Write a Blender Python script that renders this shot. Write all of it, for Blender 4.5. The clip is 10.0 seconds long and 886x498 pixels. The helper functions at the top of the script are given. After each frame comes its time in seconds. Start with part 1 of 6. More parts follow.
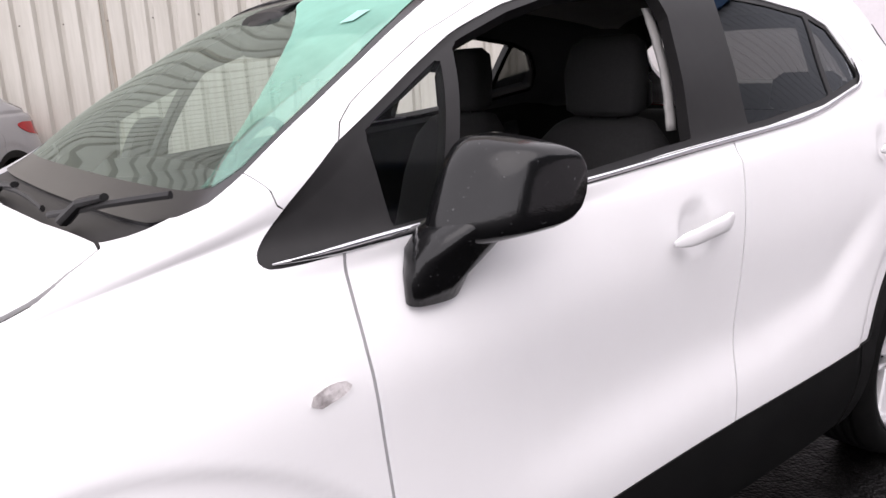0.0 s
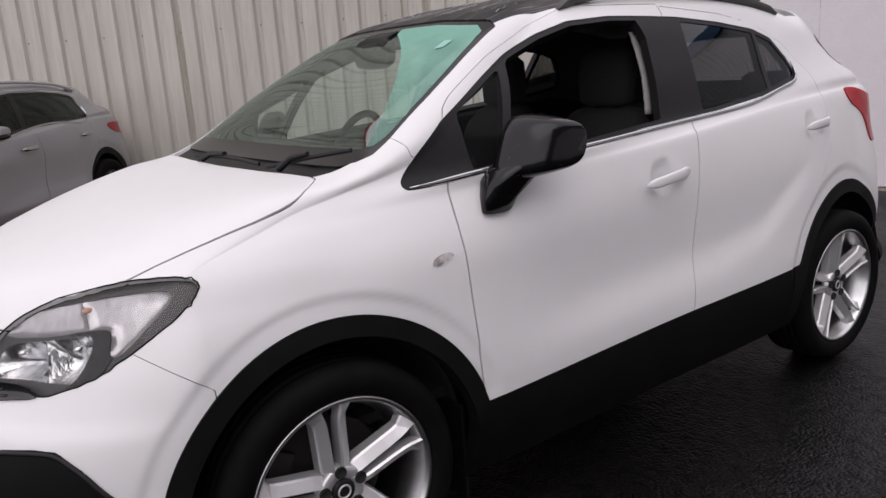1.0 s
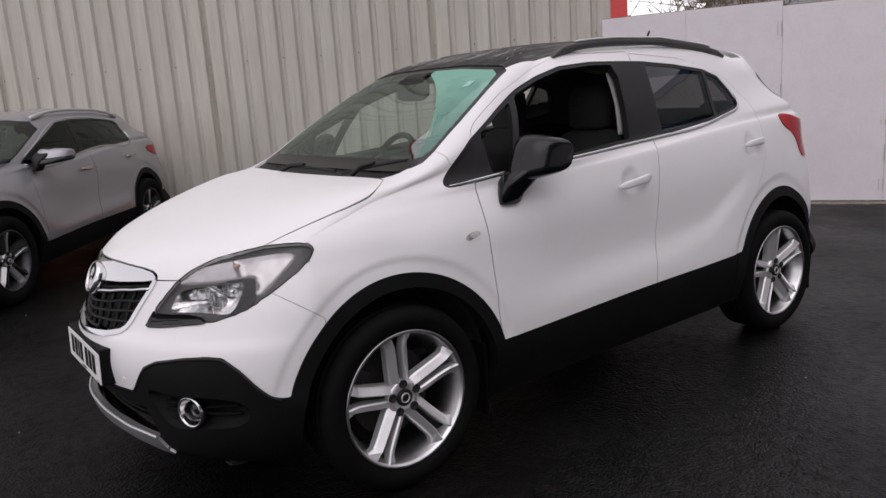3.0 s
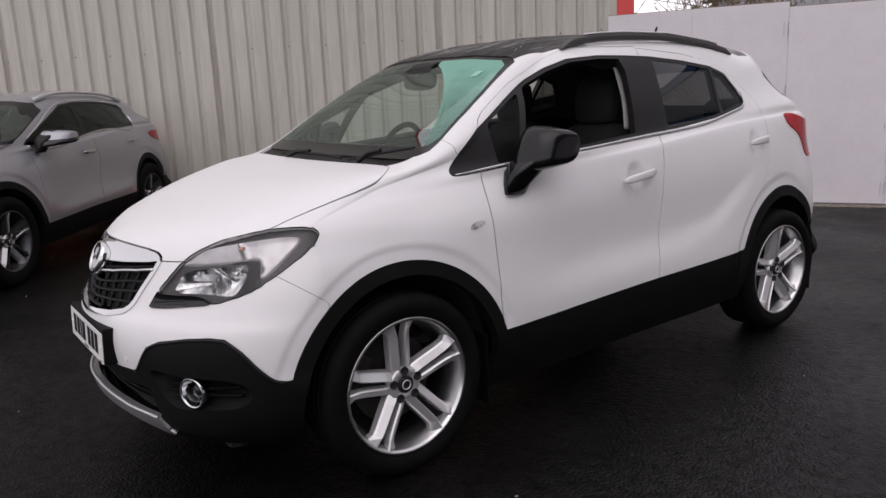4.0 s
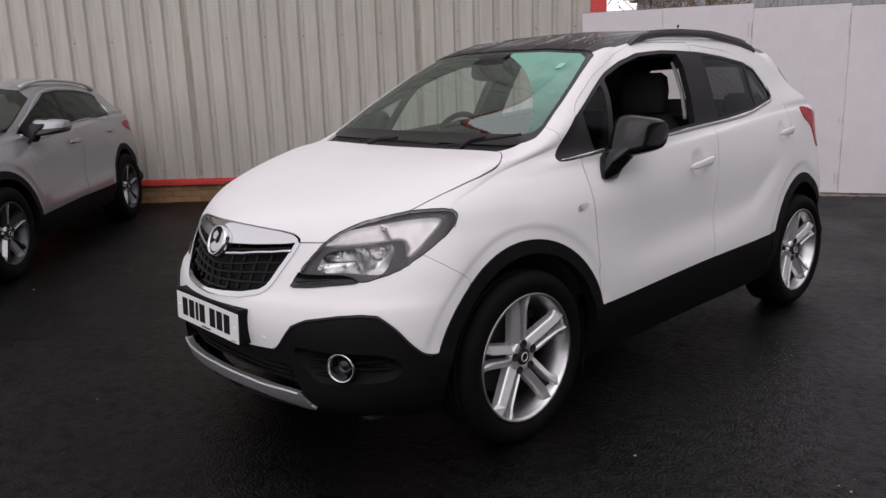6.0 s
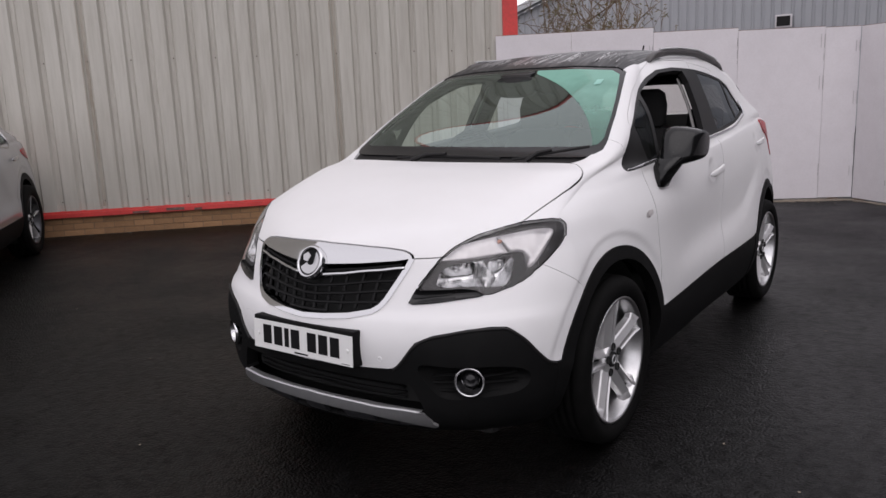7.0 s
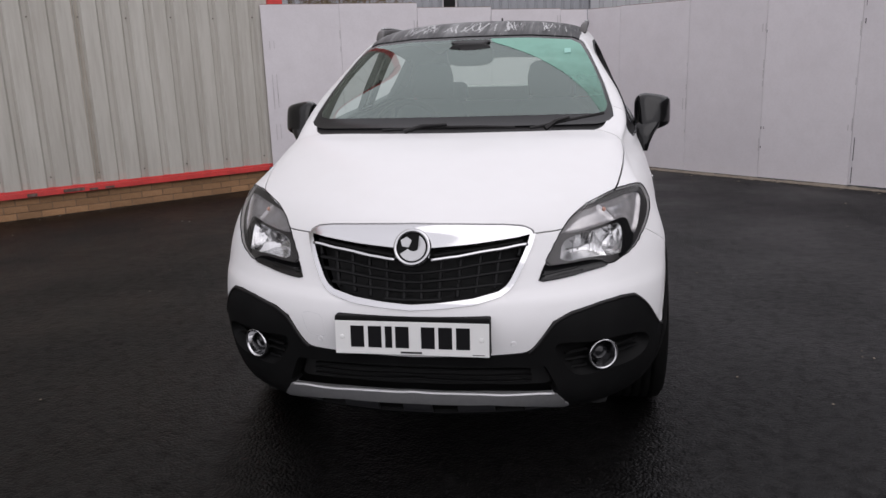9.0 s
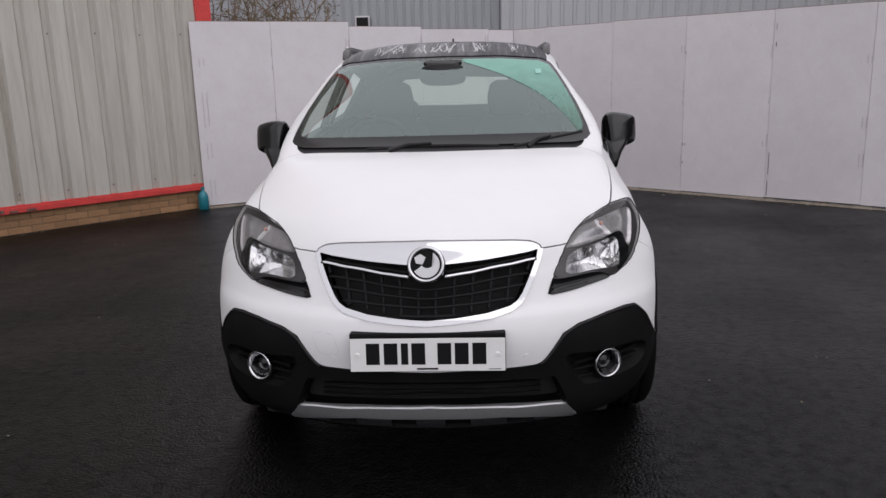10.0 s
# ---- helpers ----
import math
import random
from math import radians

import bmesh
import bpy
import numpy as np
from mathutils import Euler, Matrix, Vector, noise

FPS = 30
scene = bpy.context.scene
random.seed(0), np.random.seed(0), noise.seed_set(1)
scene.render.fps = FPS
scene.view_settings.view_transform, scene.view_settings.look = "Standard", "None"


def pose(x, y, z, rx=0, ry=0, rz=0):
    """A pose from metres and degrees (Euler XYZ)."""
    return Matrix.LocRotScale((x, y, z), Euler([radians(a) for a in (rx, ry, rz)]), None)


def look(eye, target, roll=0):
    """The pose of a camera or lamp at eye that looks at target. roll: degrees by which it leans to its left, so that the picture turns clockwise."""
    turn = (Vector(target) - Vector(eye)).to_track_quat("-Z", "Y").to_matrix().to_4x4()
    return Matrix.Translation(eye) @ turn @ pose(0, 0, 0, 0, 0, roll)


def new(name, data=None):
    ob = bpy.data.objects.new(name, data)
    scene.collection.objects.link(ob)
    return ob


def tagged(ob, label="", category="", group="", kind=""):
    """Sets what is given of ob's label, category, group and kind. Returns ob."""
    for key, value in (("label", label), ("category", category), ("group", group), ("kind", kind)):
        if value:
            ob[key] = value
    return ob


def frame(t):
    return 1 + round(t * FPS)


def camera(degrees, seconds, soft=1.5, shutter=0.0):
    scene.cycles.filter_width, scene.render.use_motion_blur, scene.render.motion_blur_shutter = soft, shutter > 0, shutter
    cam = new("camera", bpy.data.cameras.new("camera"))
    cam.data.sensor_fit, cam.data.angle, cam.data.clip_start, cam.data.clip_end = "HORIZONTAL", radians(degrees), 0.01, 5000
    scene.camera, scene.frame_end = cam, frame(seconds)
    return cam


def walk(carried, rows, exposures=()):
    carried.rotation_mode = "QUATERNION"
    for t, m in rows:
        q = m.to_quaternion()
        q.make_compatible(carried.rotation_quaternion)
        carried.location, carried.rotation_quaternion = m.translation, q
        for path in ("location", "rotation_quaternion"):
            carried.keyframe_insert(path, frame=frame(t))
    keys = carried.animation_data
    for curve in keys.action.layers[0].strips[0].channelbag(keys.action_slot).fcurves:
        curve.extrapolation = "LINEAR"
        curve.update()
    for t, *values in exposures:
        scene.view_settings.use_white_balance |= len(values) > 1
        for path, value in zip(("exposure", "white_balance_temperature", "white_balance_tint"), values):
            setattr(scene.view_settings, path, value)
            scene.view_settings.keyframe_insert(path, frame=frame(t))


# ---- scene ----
cam = camera(60.0, 10.0)
PATH = [
    (0, [1.821, -0.154, 1.358], [0.273, 1.026, 0.899], -3.1),
    (0.5, [2.152, -0.493, 1.342], [0.582, 0.672, 0.917], -3.5),
    (1, [2.496, -0.798, 1.391], [0.906, 0.325, 0.934], -4.0),
    (1.5, [2.714, -1.123, 1.391], [1.156, 0.041, 0.927], -4.3),
    (2, [2.931, -1.297, 1.399], [1.348, -0.145, 0.993], -3.8),
    (2.5, [3.1, -1.385, 1.418], [1.506, -0.246, 1.014], -4.2),
    (2.7, [3.126, -1.403, 1.437], [1.535, -0.259, 1.038], -4.3),
    (4, [3.119, -1.446, 1.413], [1.533, -0.299, 1.002], -2.6),
    (4.5, [3.119, -1.456, 1.416], [1.536, -0.304, 1.006], -2.3),
    (5, [3.112, -1.496, 1.414], [1.539, -0.335, 0.997], -2.8),
    (5.5, [3.003, -1.797, 1.402], [1.472, -0.571, 1.009], -1.3),
    (6, [2.768, -2.153, 1.425], [1.323, -0.841, 0.992], -1.9),
    (6.2, [2.628, -2.291, 1.426], [1.237, -0.921, 0.99], -2.2),
    (7.3, [1.834, -2.956, 1.426], [0.808, -1.292, 1.001], -2.0),
    (7.5, [1.658, -3.026, 1.418], [0.738, -1.315, 0.943], -1.6),
    (8, [1.242, -3.177, 1.42], [0.541, -1.353, 0.993], -2.2),
    (8.5, [0.852, -3.28, 1.442], [0.345, -1.397, 0.999], -1.8),
    (9, [0.534, -3.242, 1.437], [0.193, -1.33, 0.96], -1.9),
    (9.5, [0.289, -3.302, 1.435], [0.132, -1.363, 0.969], -2.3),
    (10, [0.19, -3.322, 1.456], [0.087, -1.374, 1.015], -1.6),
]
walk(cam, [(t, look(eye, target, roll)) for t, eye, target, roll in PATH], [(0.0, 1.56, 6500, 18), (0.2, 1.22, 6500, 18), (0.5, 0.76, 6500, 18), (1.0, 0.60, 6500, 18), (2.0, 0.45, 6500, 18), (6.0, 0.45, 6500, 18), (7.5, 0.51, 6400, 16), (10.0, 0.49, 6370, 15)])

# ---- world and light: bright overcast ----
world = bpy.data.worlds.new("overcast_sky")
scene.world = world
world.use_nodes = True
wn, wl = world.node_tree.nodes, world.node_tree.links
wn.clear()
w_out = wn.new("ShaderNodeOutputWorld")
w_bg = wn.new("ShaderNodeBackground")
w_sky = wn.new("ShaderNodeTexSky")
w_sky.sky_type, w_sky.sun_disc = "NISHITA", False
w_sky.sun_elevation, w_sky.sun_rotation = radians(55), radians(150)
w_hsv = wn.new("ShaderNodeHueSaturation")
w_hsv.inputs["Saturation"].default_value = 0.12
w_mix = wn.new("ShaderNodeMix")
w_mix.data_type = "RGBA"
w_mix.inputs["Factor"].default_value = 0.75
w_mix.inputs["B"].default_value = (9.2, 9.1, 9.3, 1)
wl.new(w_sky.outputs["Color"], w_hsv.inputs["Color"])
wl.new(w_hsv.outputs["Color"], w_mix.inputs["A"])
wl.new(w_mix.outputs["Result"], w_bg.inputs["Color"])
w_bg.inputs["Strength"].default_value = 0.11
wl.new(w_bg.outputs["Background"], w_out.inputs["Surface"])

sun = new("sun", bpy.data.lights.new("sun", "SUN"))
sun.data.energy, sun.data.angle, sun.data.color = 0.5, radians(60), (1.0, 0.97, 0.93)
sun.matrix_world = look((7, -6, 14), (0, 0, 0))


# ---- materials ----
def material(name, colour, rough=0.5, metal=0.0, coat=0.0, grain=(), bump=0.0, bump_scale=200.0, stretch=(1, 1, 1), spec=0.5, varied=0.0, rough_vary=0.0, coat_rough=0.06, specks=None):
    """A Principled material. grain: rows of (scale, amount, colour), mixed over the base by noise of that scale."""
    m = bpy.data.materials.new(name)
    m.use_nodes = True
    nt, b = m.node_tree, m.node_tree.nodes["Principled BSDF"]
    b.inputs["Base Color"].default_value = (*colour, 1)
    b.inputs["Roughness"].default_value, b.inputs["Metallic"].default_value = rough, metal
    b.inputs["Coat Weight"].default_value, b.inputs["Coat Roughness"].default_value = coat, coat_rough
    b.inputs["Specular IOR Level"].default_value = spec
    co = nt.nodes.new("ShaderNodeTexCoord")
    mp = nt.nodes.new("ShaderNodeMapping")
    mp.inputs["Scale"].default_value = stretch
    nt.links.new(co.outputs["Object"], mp.inputs["Vector"])
    last = None
    for k, (scale, amount, tint) in enumerate(grain):
        n = nt.nodes.new("ShaderNodeTexNoise")
        n.inputs["Scale"].default_value, n.inputs["Detail"].default_value, n.inputs["Roughness"].default_value = scale, 5, 0.6
        nt.links.new(mp.outputs["Vector"], n.inputs["Vector"])
        r = nt.nodes.new("ShaderNodeMapRange")
        r.inputs["From Min"].default_value, r.inputs["From Max"].default_value = 0.42, 0.68
        r.inputs["To Max"].default_value = amount
        nt.links.new(n.outputs["Fac"], r.inputs["Value"])
        x = nt.nodes.new("ShaderNodeMix")
        x.data_type = "RGBA"
        x.inputs["A"].default_value, x.inputs["B"].default_value = (*colour, 1), (*tint, 1)
        if last:
            nt.links.new(last, x.inputs["A"])
        nt.links.new(r.outputs["Result"], x.inputs["Factor"])
        last = x.outputs["Result"]
        if k == 0 and rough_vary:
            rr = nt.nodes.new("ShaderNodeMapRange")
            rr.inputs["From Min"].default_value, rr.inputs["From Max"].default_value = 0.35, 0.65
            rr.inputs["To Min"].default_value, rr.inputs["To Max"].default_value = rough - rough_vary, rough + rough_vary
            nt.links.new(n.outputs["Fac"], rr.inputs["Value"])
            nt.links.new(rr.outputs["Result"], b.inputs["Roughness"])
    if specks:
        scale, low, high, tint = specks
        n = nt.nodes.new("ShaderNodeTexNoise")
        n.inputs["Scale"].default_value, n.inputs["Detail"].default_value = scale, 2
        nt.links.new(mp.outputs["Vector"], n.inputs["Vector"])
        r = nt.nodes.new("ShaderNodeMapRange")
        r.inputs["From Min"].default_value, r.inputs["From Max"].default_value = low, high
        nt.links.new(n.outputs["Fac"], r.inputs["Value"])
        x = nt.nodes.new("ShaderNodeMix")
        x.data_type = "RGBA"
        x.inputs["A"].default_value, x.inputs["B"].default_value = (*colour, 1), (*tint, 1)
        if last:
            nt.links.new(last, x.inputs["A"])
        nt.links.new(r.outputs["Result"], x.inputs["Factor"])
        last = x.outputs["Result"]
    if varied:
        info = nt.nodes.new("ShaderNodeObjectInfo")
        h = nt.nodes.new("ShaderNodeHueSaturation")
        v = nt.nodes.new("ShaderNodeMapRange")
        v.inputs["To Min"].default_value, v.inputs["To Max"].default_value = 1 - varied, 1 + varied
        nt.links.new(info.outputs["Random"], v.inputs["Value"])
        nt.links.new(v.outputs["Result"], h.inputs["Value"])
        h.inputs["Color"].default_value = (*colour, 1)
        if last:
            nt.links.new(last, h.inputs["Color"])
        last = h.outputs["Color"]
    if last:
        nt.links.new(last, b.inputs["Base Color"])
    if bump:
        n = nt.nodes.new("ShaderNodeTexNoise")
        n.inputs["Scale"].default_value, n.inputs["Detail"].default_value = bump_scale, 4
        nt.links.new(mp.outputs["Vector"], n.inputs["Vector"])
        u = nt.nodes.new("ShaderNodeBump")
        u.inputs["Strength"].default_value, u.inputs["Distance"].default_value = bump, 0.01
        nt.links.new(n.outputs["Fac"], u.inputs["Height"])
        nt.links.new(u.outputs["Normal"], b.inputs["Normal"])
    return m


def asphalt():
    """Damp asphalt: stones in a dark binder, worn patches and dull pits."""
    m = bpy.data.materials.new("wet_asphalt")
    m.use_nodes = True
    nt, b = m.node_tree, m.node_tree.nodes["Principled BSDF"]
    co = nt.nodes.new("ShaderNodeTexCoord").outputs["Object"]

    def noise_at(scale, detail, low, high, to_low, to_high):
        n = nt.nodes.new("ShaderNodeTexNoise")
        n.inputs["Scale"].default_value, n.inputs["Detail"].default_value, n.inputs["Roughness"].default_value = scale, detail, 0.62
        nt.links.new(co, n.inputs["Vector"])
        r = nt.nodes.new("ShaderNodeMapRange")
        for key, value in (("From Min", low), ("From Max", high), ("To Min", to_low), ("To Max", to_high)):
            r.inputs[key].default_value = value
        nt.links.new(n.outputs["Fac"], r.inputs["Value"])
        return r.outputs["Result"]

    def math_of(kind, a, c):
        n = nt.nodes.new("ShaderNodeMath")
        n.operation = kind
        for k, value in enumerate((a, c)):
            if isinstance(value, float):
                n.inputs[k].default_value = value
            else:
                nt.links.new(value, n.inputs[k])
        return n.outputs[0]

    def blend(factor, a, tint):
        n = nt.nodes.new("ShaderNodeMix")
        n.data_type = "RGBA"
        if isinstance(a, tuple):
            n.inputs["A"].default_value = a
        else:
            nt.links.new(a, n.inputs["A"])
        n.inputs["B"].default_value = tint
        nt.links.new(factor, n.inputs["Factor"])
        return n.outputs["Result"]

    stones = nt.nodes.new("ShaderNodeTexVoronoi")
    stones.inputs["Scale"].default_value = 85
    nt.links.new(co, stones.inputs["Vector"])
    colour = blend(noise_at(0.8, 4, 0.4, 0.65, 0.0, 0.7), (0.0013, 0.0012, 0.0012, 1), (0.0008, 0.0007, 0.0007, 1))
    colour = blend(noise_at(14, 6, 0.48, 0.68, 0.0, 0.8), colour, (0.0040, 0.0036, 0.0036, 1))
    colour = blend(noise_at(150, 3, 0.54, 0.68, 0.0, 0.75), colour, (0.009, 0.0082, 0.008, 1))
    colour = blend(noise_at(75, 2, 0.665, 0.73, 0.0, 0.9), colour, (0.042, 0.038, 0.035, 1))
    nt.links.new(colour, b.inputs["Base Color"])
    nt.links.new(noise_at(1.1, 5, 0.35, 0.65, 0.30, 0.52), b.inputs["Roughness"])
    # pits and dull spots shine less
    shine = math_of("MULTIPLY", noise_at(17, 7, 0.36, 0.56, 0.5, 1.1), noise_at(2.2, 5, 0.35, 0.65, 0.125, 0.185))
    nt.links.new(shine, b.inputs["Specular IOR Level"])
    height = math_of("ADD", math_of("MULTIPLY", stones.outputs["Distance"], -0.55), noise_at(30, 5, 0.2, 0.8, 0.0, 0.5))
    u = nt.nodes.new("ShaderNodeBump")
    u.inputs["Strength"].default_value, u.inputs["Distance"].default_value = 0.48, 0.013
    nt.links.new(height, u.inputs["Height"])
    nt.links.new(u.outputs["Normal"], b.inputs["Normal"])
    return m


def glass(name, tint, gloss=(1, 1, 1), ior=1.5, rough=0.01):
    """A thin pane: what lies behind, tinted, under a clear reflection."""
    m = bpy.data.materials.new(name)
    m.use_nodes = True
    nt = m.node_tree
    nt.nodes.remove(nt.nodes["Principled BSDF"])
    t, g, f, x = (nt.nodes.new("ShaderNode" + k) for k in ("BsdfTransparent", "BsdfGlossy", "Fresnel", "MixShader"))
    t.inputs["Color"].default_value = (*tint, 1)
    g.inputs["Color"].default_value, g.inputs["Roughness"].default_value = (*gloss, 1), rough
    f.inputs["IOR"].default_value = ior
    nt.links.new(f.outputs["Fac"], x.inputs["Fac"])
    nt.links.new(t.outputs["BSDF"], x.inputs[1])
    nt.links.new(g.outputs["BSDF"], x.inputs[2])
    nt.links.new(x.outputs["Shader"], nt.nodes["Material Output"].inputs["Surface"])
    return m


ASPHALT = asphalt()
CLADDING = material("cream_steel_sheet", (0.475, 0.458, 0.413), 0.6, grain=((0.5, 0.45, (0.43, 0.412, 0.37)), (4.0, 0.35, (0.32, 0.30, 0.26)), (22, 0.25, (0.22, 0.19, 0.15))), stretch=(1, 1, 0.08), rough_vary=0.08)
RED = material("red_flashing_paint", (0.62, 0.055, 0.05), 0.45, grain=((6, 0.5, (0.40, 0.035, 0.035)), (40, 0.3, (0.20, 0.05, 0.04))))
RUST = material("peeled_flashing", (0.09, 0.05, 0.04), 0.8, grain=((30, 0.6, (0.25, 0.18, 0.16)),))
BRICK = material("buff_brick", (0.28, 0.15, 0.07), 0.85, grain=((9, 0.5, (0.22, 0.115, 0.055)), (70, 0.4, (0.40, 0.26, 0.15))), bump=0.4, bump_scale=120, varied=0.2)
MORTAR = material("mortar", (0.20, 0.13, 0.08), 0.95, grain=((40, 0.5, (0.13, 0.085, 0.055)),), bump=0.4)
BOARD = material("white_painted_board", (0.64, 0.61, 0.63), 0.6, grain=((1.1, 0.35, (0.55, 0.52, 0.54)), (6, 0.25, (0.53, 0.50, 0.51)), (45, 0.12, (0.42, 0.39, 0.39))), bump=0.06, bump_scale=30, varied=0.03)
BOARD_EDGE = material("raw_board_edge", (0.20, 0.13, 0.09), 0.85, grain=((30, 0.5, (0.12, 0.08, 0.06)),))
TAPE = material("torn_grey_tape", (0.44, 0.42, 0.425), 0.8, grain=((40, 0.5, (0.3, 0.285, 0.29)),))
STONE = material("loose_grit", (0.165, 0.138, 0.108), 0.9, grain=((14, 0.7, (0.075, 0.06, 0.046)), (120, 0.5, (0.30, 0.26, 0.21))))
SCREW = material("weathered_screw", (0.15, 0.135, 0.115), 0.6, metal=0.4)
GREY_SHED = material("grey_steel_sheet", (0.34, 0.35, 0.37), 0.5, grain=((0.4, 0.5, (0.29, 0.30, 0.32)),), stretch=(1, 1, 0.2))
PALE_SHED = material("pale_steel_sheet", (0.43, 0.435, 0.45), 0.5, grain=((0.4, 0.5, (0.37, 0.375, 0.39)),), stretch=(1, 1, 0.2))
BLUE_TRIM = material("blue_trim_paint", (0.05, 0.14, 0.30), 0.45, grain=((2, 0.4, (0.04, 0.11, 0.24)),))
DARK_SHED = material("dark_steel_sheet", (0.075, 0.078, 0.08), 0.5, grain=((0.5, 0.4, (0.05, 0.052, 0.055)),))
TWIG = material("dry_stems", (0.16, 0.11, 0.07), 0.9, grain=((8, 0.5, (0.09, 0.065, 0.045)),))
LEAF = material("dry_leaves", (0.16, 0.14, 0.06), 0.8, grain=((5, 0.6, (0.22, 0.13, 0.06)),), varied=0.3)
TEAL = material("teal_plastic", (0.01, 0.16, 0.20), 0.4, grain=((8, 0.3, (0.01, 0.11, 0.14)),))

WHITE = material("white_car_paint", (0.66, 0.655, 0.66), 0.5, coat=0.35, coat_rough=0.22, spec=0.3, grain=((1.5, 0.15, (0.61, 0.605, 0.61)), (9, 0.12, (0.58, 0.57, 0.565))))
SILVER = material("silver_car_paint", (0.25, 0.25, 0.272), 0.34, metal=0.35, coat=1.0, grain=((300, 0.3, (0.36, 0.36, 0.385)),))
GLOSS_BLACK = material("gloss_black", (0.007, 0.007, 0.008), 0.2, spec=0.4, grain=((25, 0.3, (0.012, 0.012, 0.013)),))
# the stretched pale specks paint reflections in the roof's rain streaks
ROOF_BLACK = material("wet_black_roof", (0.012, 0.012, 0.013), 0.4, specks=(115, 0.60, 0.66, (0.13, 0.128, 0.13)), grain=((18, 0.3, (0.02, 0.02, 0.022)),), bump=0.12, bump_scale=160, rough_vary=0.12, stretch=(1, 0.03, 0.1), spec=0.3)
PLASTIC = material("black_grained_plastic", (0.0038, 0.0038, 0.004), 0.62, grain=((10, 0.4, (0.008, 0.008, 0.008)),), bump=0.12, bump_scale=900, spec=0.11)
SATIN_BLACK = material("satin_black_trim", (0.010, 0.0095, 0.0098), 0.45, grain=((30, 0.3, (0.016, 0.0155, 0.0155)),), spec=0.2)
RAIL = material("grey_rail_coating", (0.060, 0.056, 0.055), 0.5, grain=((40, 0.3, (0.06, 0.058, 0.058)),))
CHROME = material("chrome", (0.52, 0.52, 0.53), 0.1, metal=1.0)
SATIN_METAL = material("satin_silver_plastic", (0.46, 0.46, 0.47), 0.4, metal=0.3, grain=((60, 0.2, (0.38, 0.38, 0.39)),))
GRILLE_BLACK = material("grille_black", (0.0048, 0.0048, 0.0052), 0.5, grain=((30, 0.3, (0.007, 0.007, 0.007)),), spec=0.15)
LIP = material("brushed_lip_silver", (0.34, 0.34, 0.345), 0.38, metal=0.75, grain=((50, 0.3, (0.26, 0.26, 0.265)),))
RUBBER = material("tyre_rubber", (0.0026, 0.0026, 0.0026), 0.75, grain=((20, 0.5, (0.006, 0.0057, 0.0055)),), bump=0.15, bump_scale=300, spec=0.09)
# pale colour in place of the reflection in running rain
RAIN_GLINT = material("rain_glint", (0.42, 0.42, 0.425), 0.3, grain=((60, 0.6, (0.22, 0.22, 0.225)),))
MIRROR_BLACK = material("wet_black_paint", (0.003, 0.003, 0.0033), 0.16, grain=((60, 0.5, (0.006, 0.006, 0.0065)),), bump=0.04, bump_scale=160, spec=0.34, specks=(140, 0.70, 0.74, (0.05, 0.05, 0.052)))
JOINT_STAIN = material("stained_sheet_lap", (0.36, 0.33, 0.28), 0.75, grain=((9, 0.8, (0.20, 0.165, 0.12)), (60, 0.7, (0.40, 0.38, 0.34))), stretch=(1, 1, 0.1))
ALLOY = material("silver_alloy", (0.58, 0.575, 0.58), 0.30, metal=0.6, coat=0.3, grain=((200, 0.2, (0.46, 0.46, 0.47)),))
BARREL = material("wheel_barrel", (0.55, 0.55, 0.555), 0.30, metal=1.0, grain=((60, 0.35, (0.40, 0.39, 0.385)),))
DARK_ALLOY = material("dark_alloy", (0.06, 0.06, 0.065), 0.35, metal=0.6)
IRON = material("brake_iron", (0.030, 0.027, 0.025), 0.6, metal=0.4, grain=((30, 0.5, (0.02, 0.016, 0.014)),))
# near-black colour standing in for shade in gaps, slots and recesses
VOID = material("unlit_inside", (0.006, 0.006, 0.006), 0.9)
CLOTH = material("charcoal_seat_cloth", (0.019, 0.0185, 0.019), 0.95, grain=((120, 0.5, (0.028, 0.028, 0.029)),), bump=0.2, bump_scale=600)
DASH = material("grey_dash_plastic", (0.05, 0.05, 0.052), 0.6, grain=((60, 0.3, (0.065, 0.065, 0.068)),))
BELT_TRIM = material("grey_pillar_trim", (0.20, 0.195, 0.19), 0.85, grain=((30, 0.4, (0.14, 0.135, 0.13)),))
LINING = material("pale_headlining", (0.40, 0.39, 0.37), 0.9, grain=((40, 0.3, (0.35, 0.34, 0.33)),))
REFLECTOR = material("lamp_reflector", (0.68, 0.68, 0.685), 0.10, metal=1.0, grain=((26, 0.55, (0.30, 0.30, 0.305)),), bump=0.34, bump_scale=64, stretch=(1, 1, 0.08))
REPEATER = material("pale_repeater", (0.60, 0.57, 0.57), 0.22, grain=((38, 0.8, (0.12, 0.10, 0.10)),), bump=0.3, bump_scale=120)
INDICATOR = material("clear_indicator_optic", (0.42, 0.41, 0.415), 0.18, metal=0.6, grain=((25, 0.6, (0.24, 0.23, 0.235)), (90, 0.3, (0.6, 0.59, 0.6))), bump=0.08, bump_scale=75, stretch=(1, 1, 0.2))
LAMP_GREY = material("lamp_bezel_grey", (0.031, 0.029, 0.0295), 0.34, metal=0.2, grain=((30, 0.4, (0.026, 0.025, 0.0255)),))
LENS_CLEAR = glass("clear_lens", (0.96, 0.96, 0.96), ior=1.25)
LENS_RED = material("red_lens", (0.34, 0.005, 0.009), 0.2, spec=0.25, grain=((14, 0.6, (0.17, 0.003, 0.005)), (70, 0.4, (0.40, 0.02, 0.025))))
AMBER = material("amber_bulb", (0.50, 0.27, 0.21), 0.3)
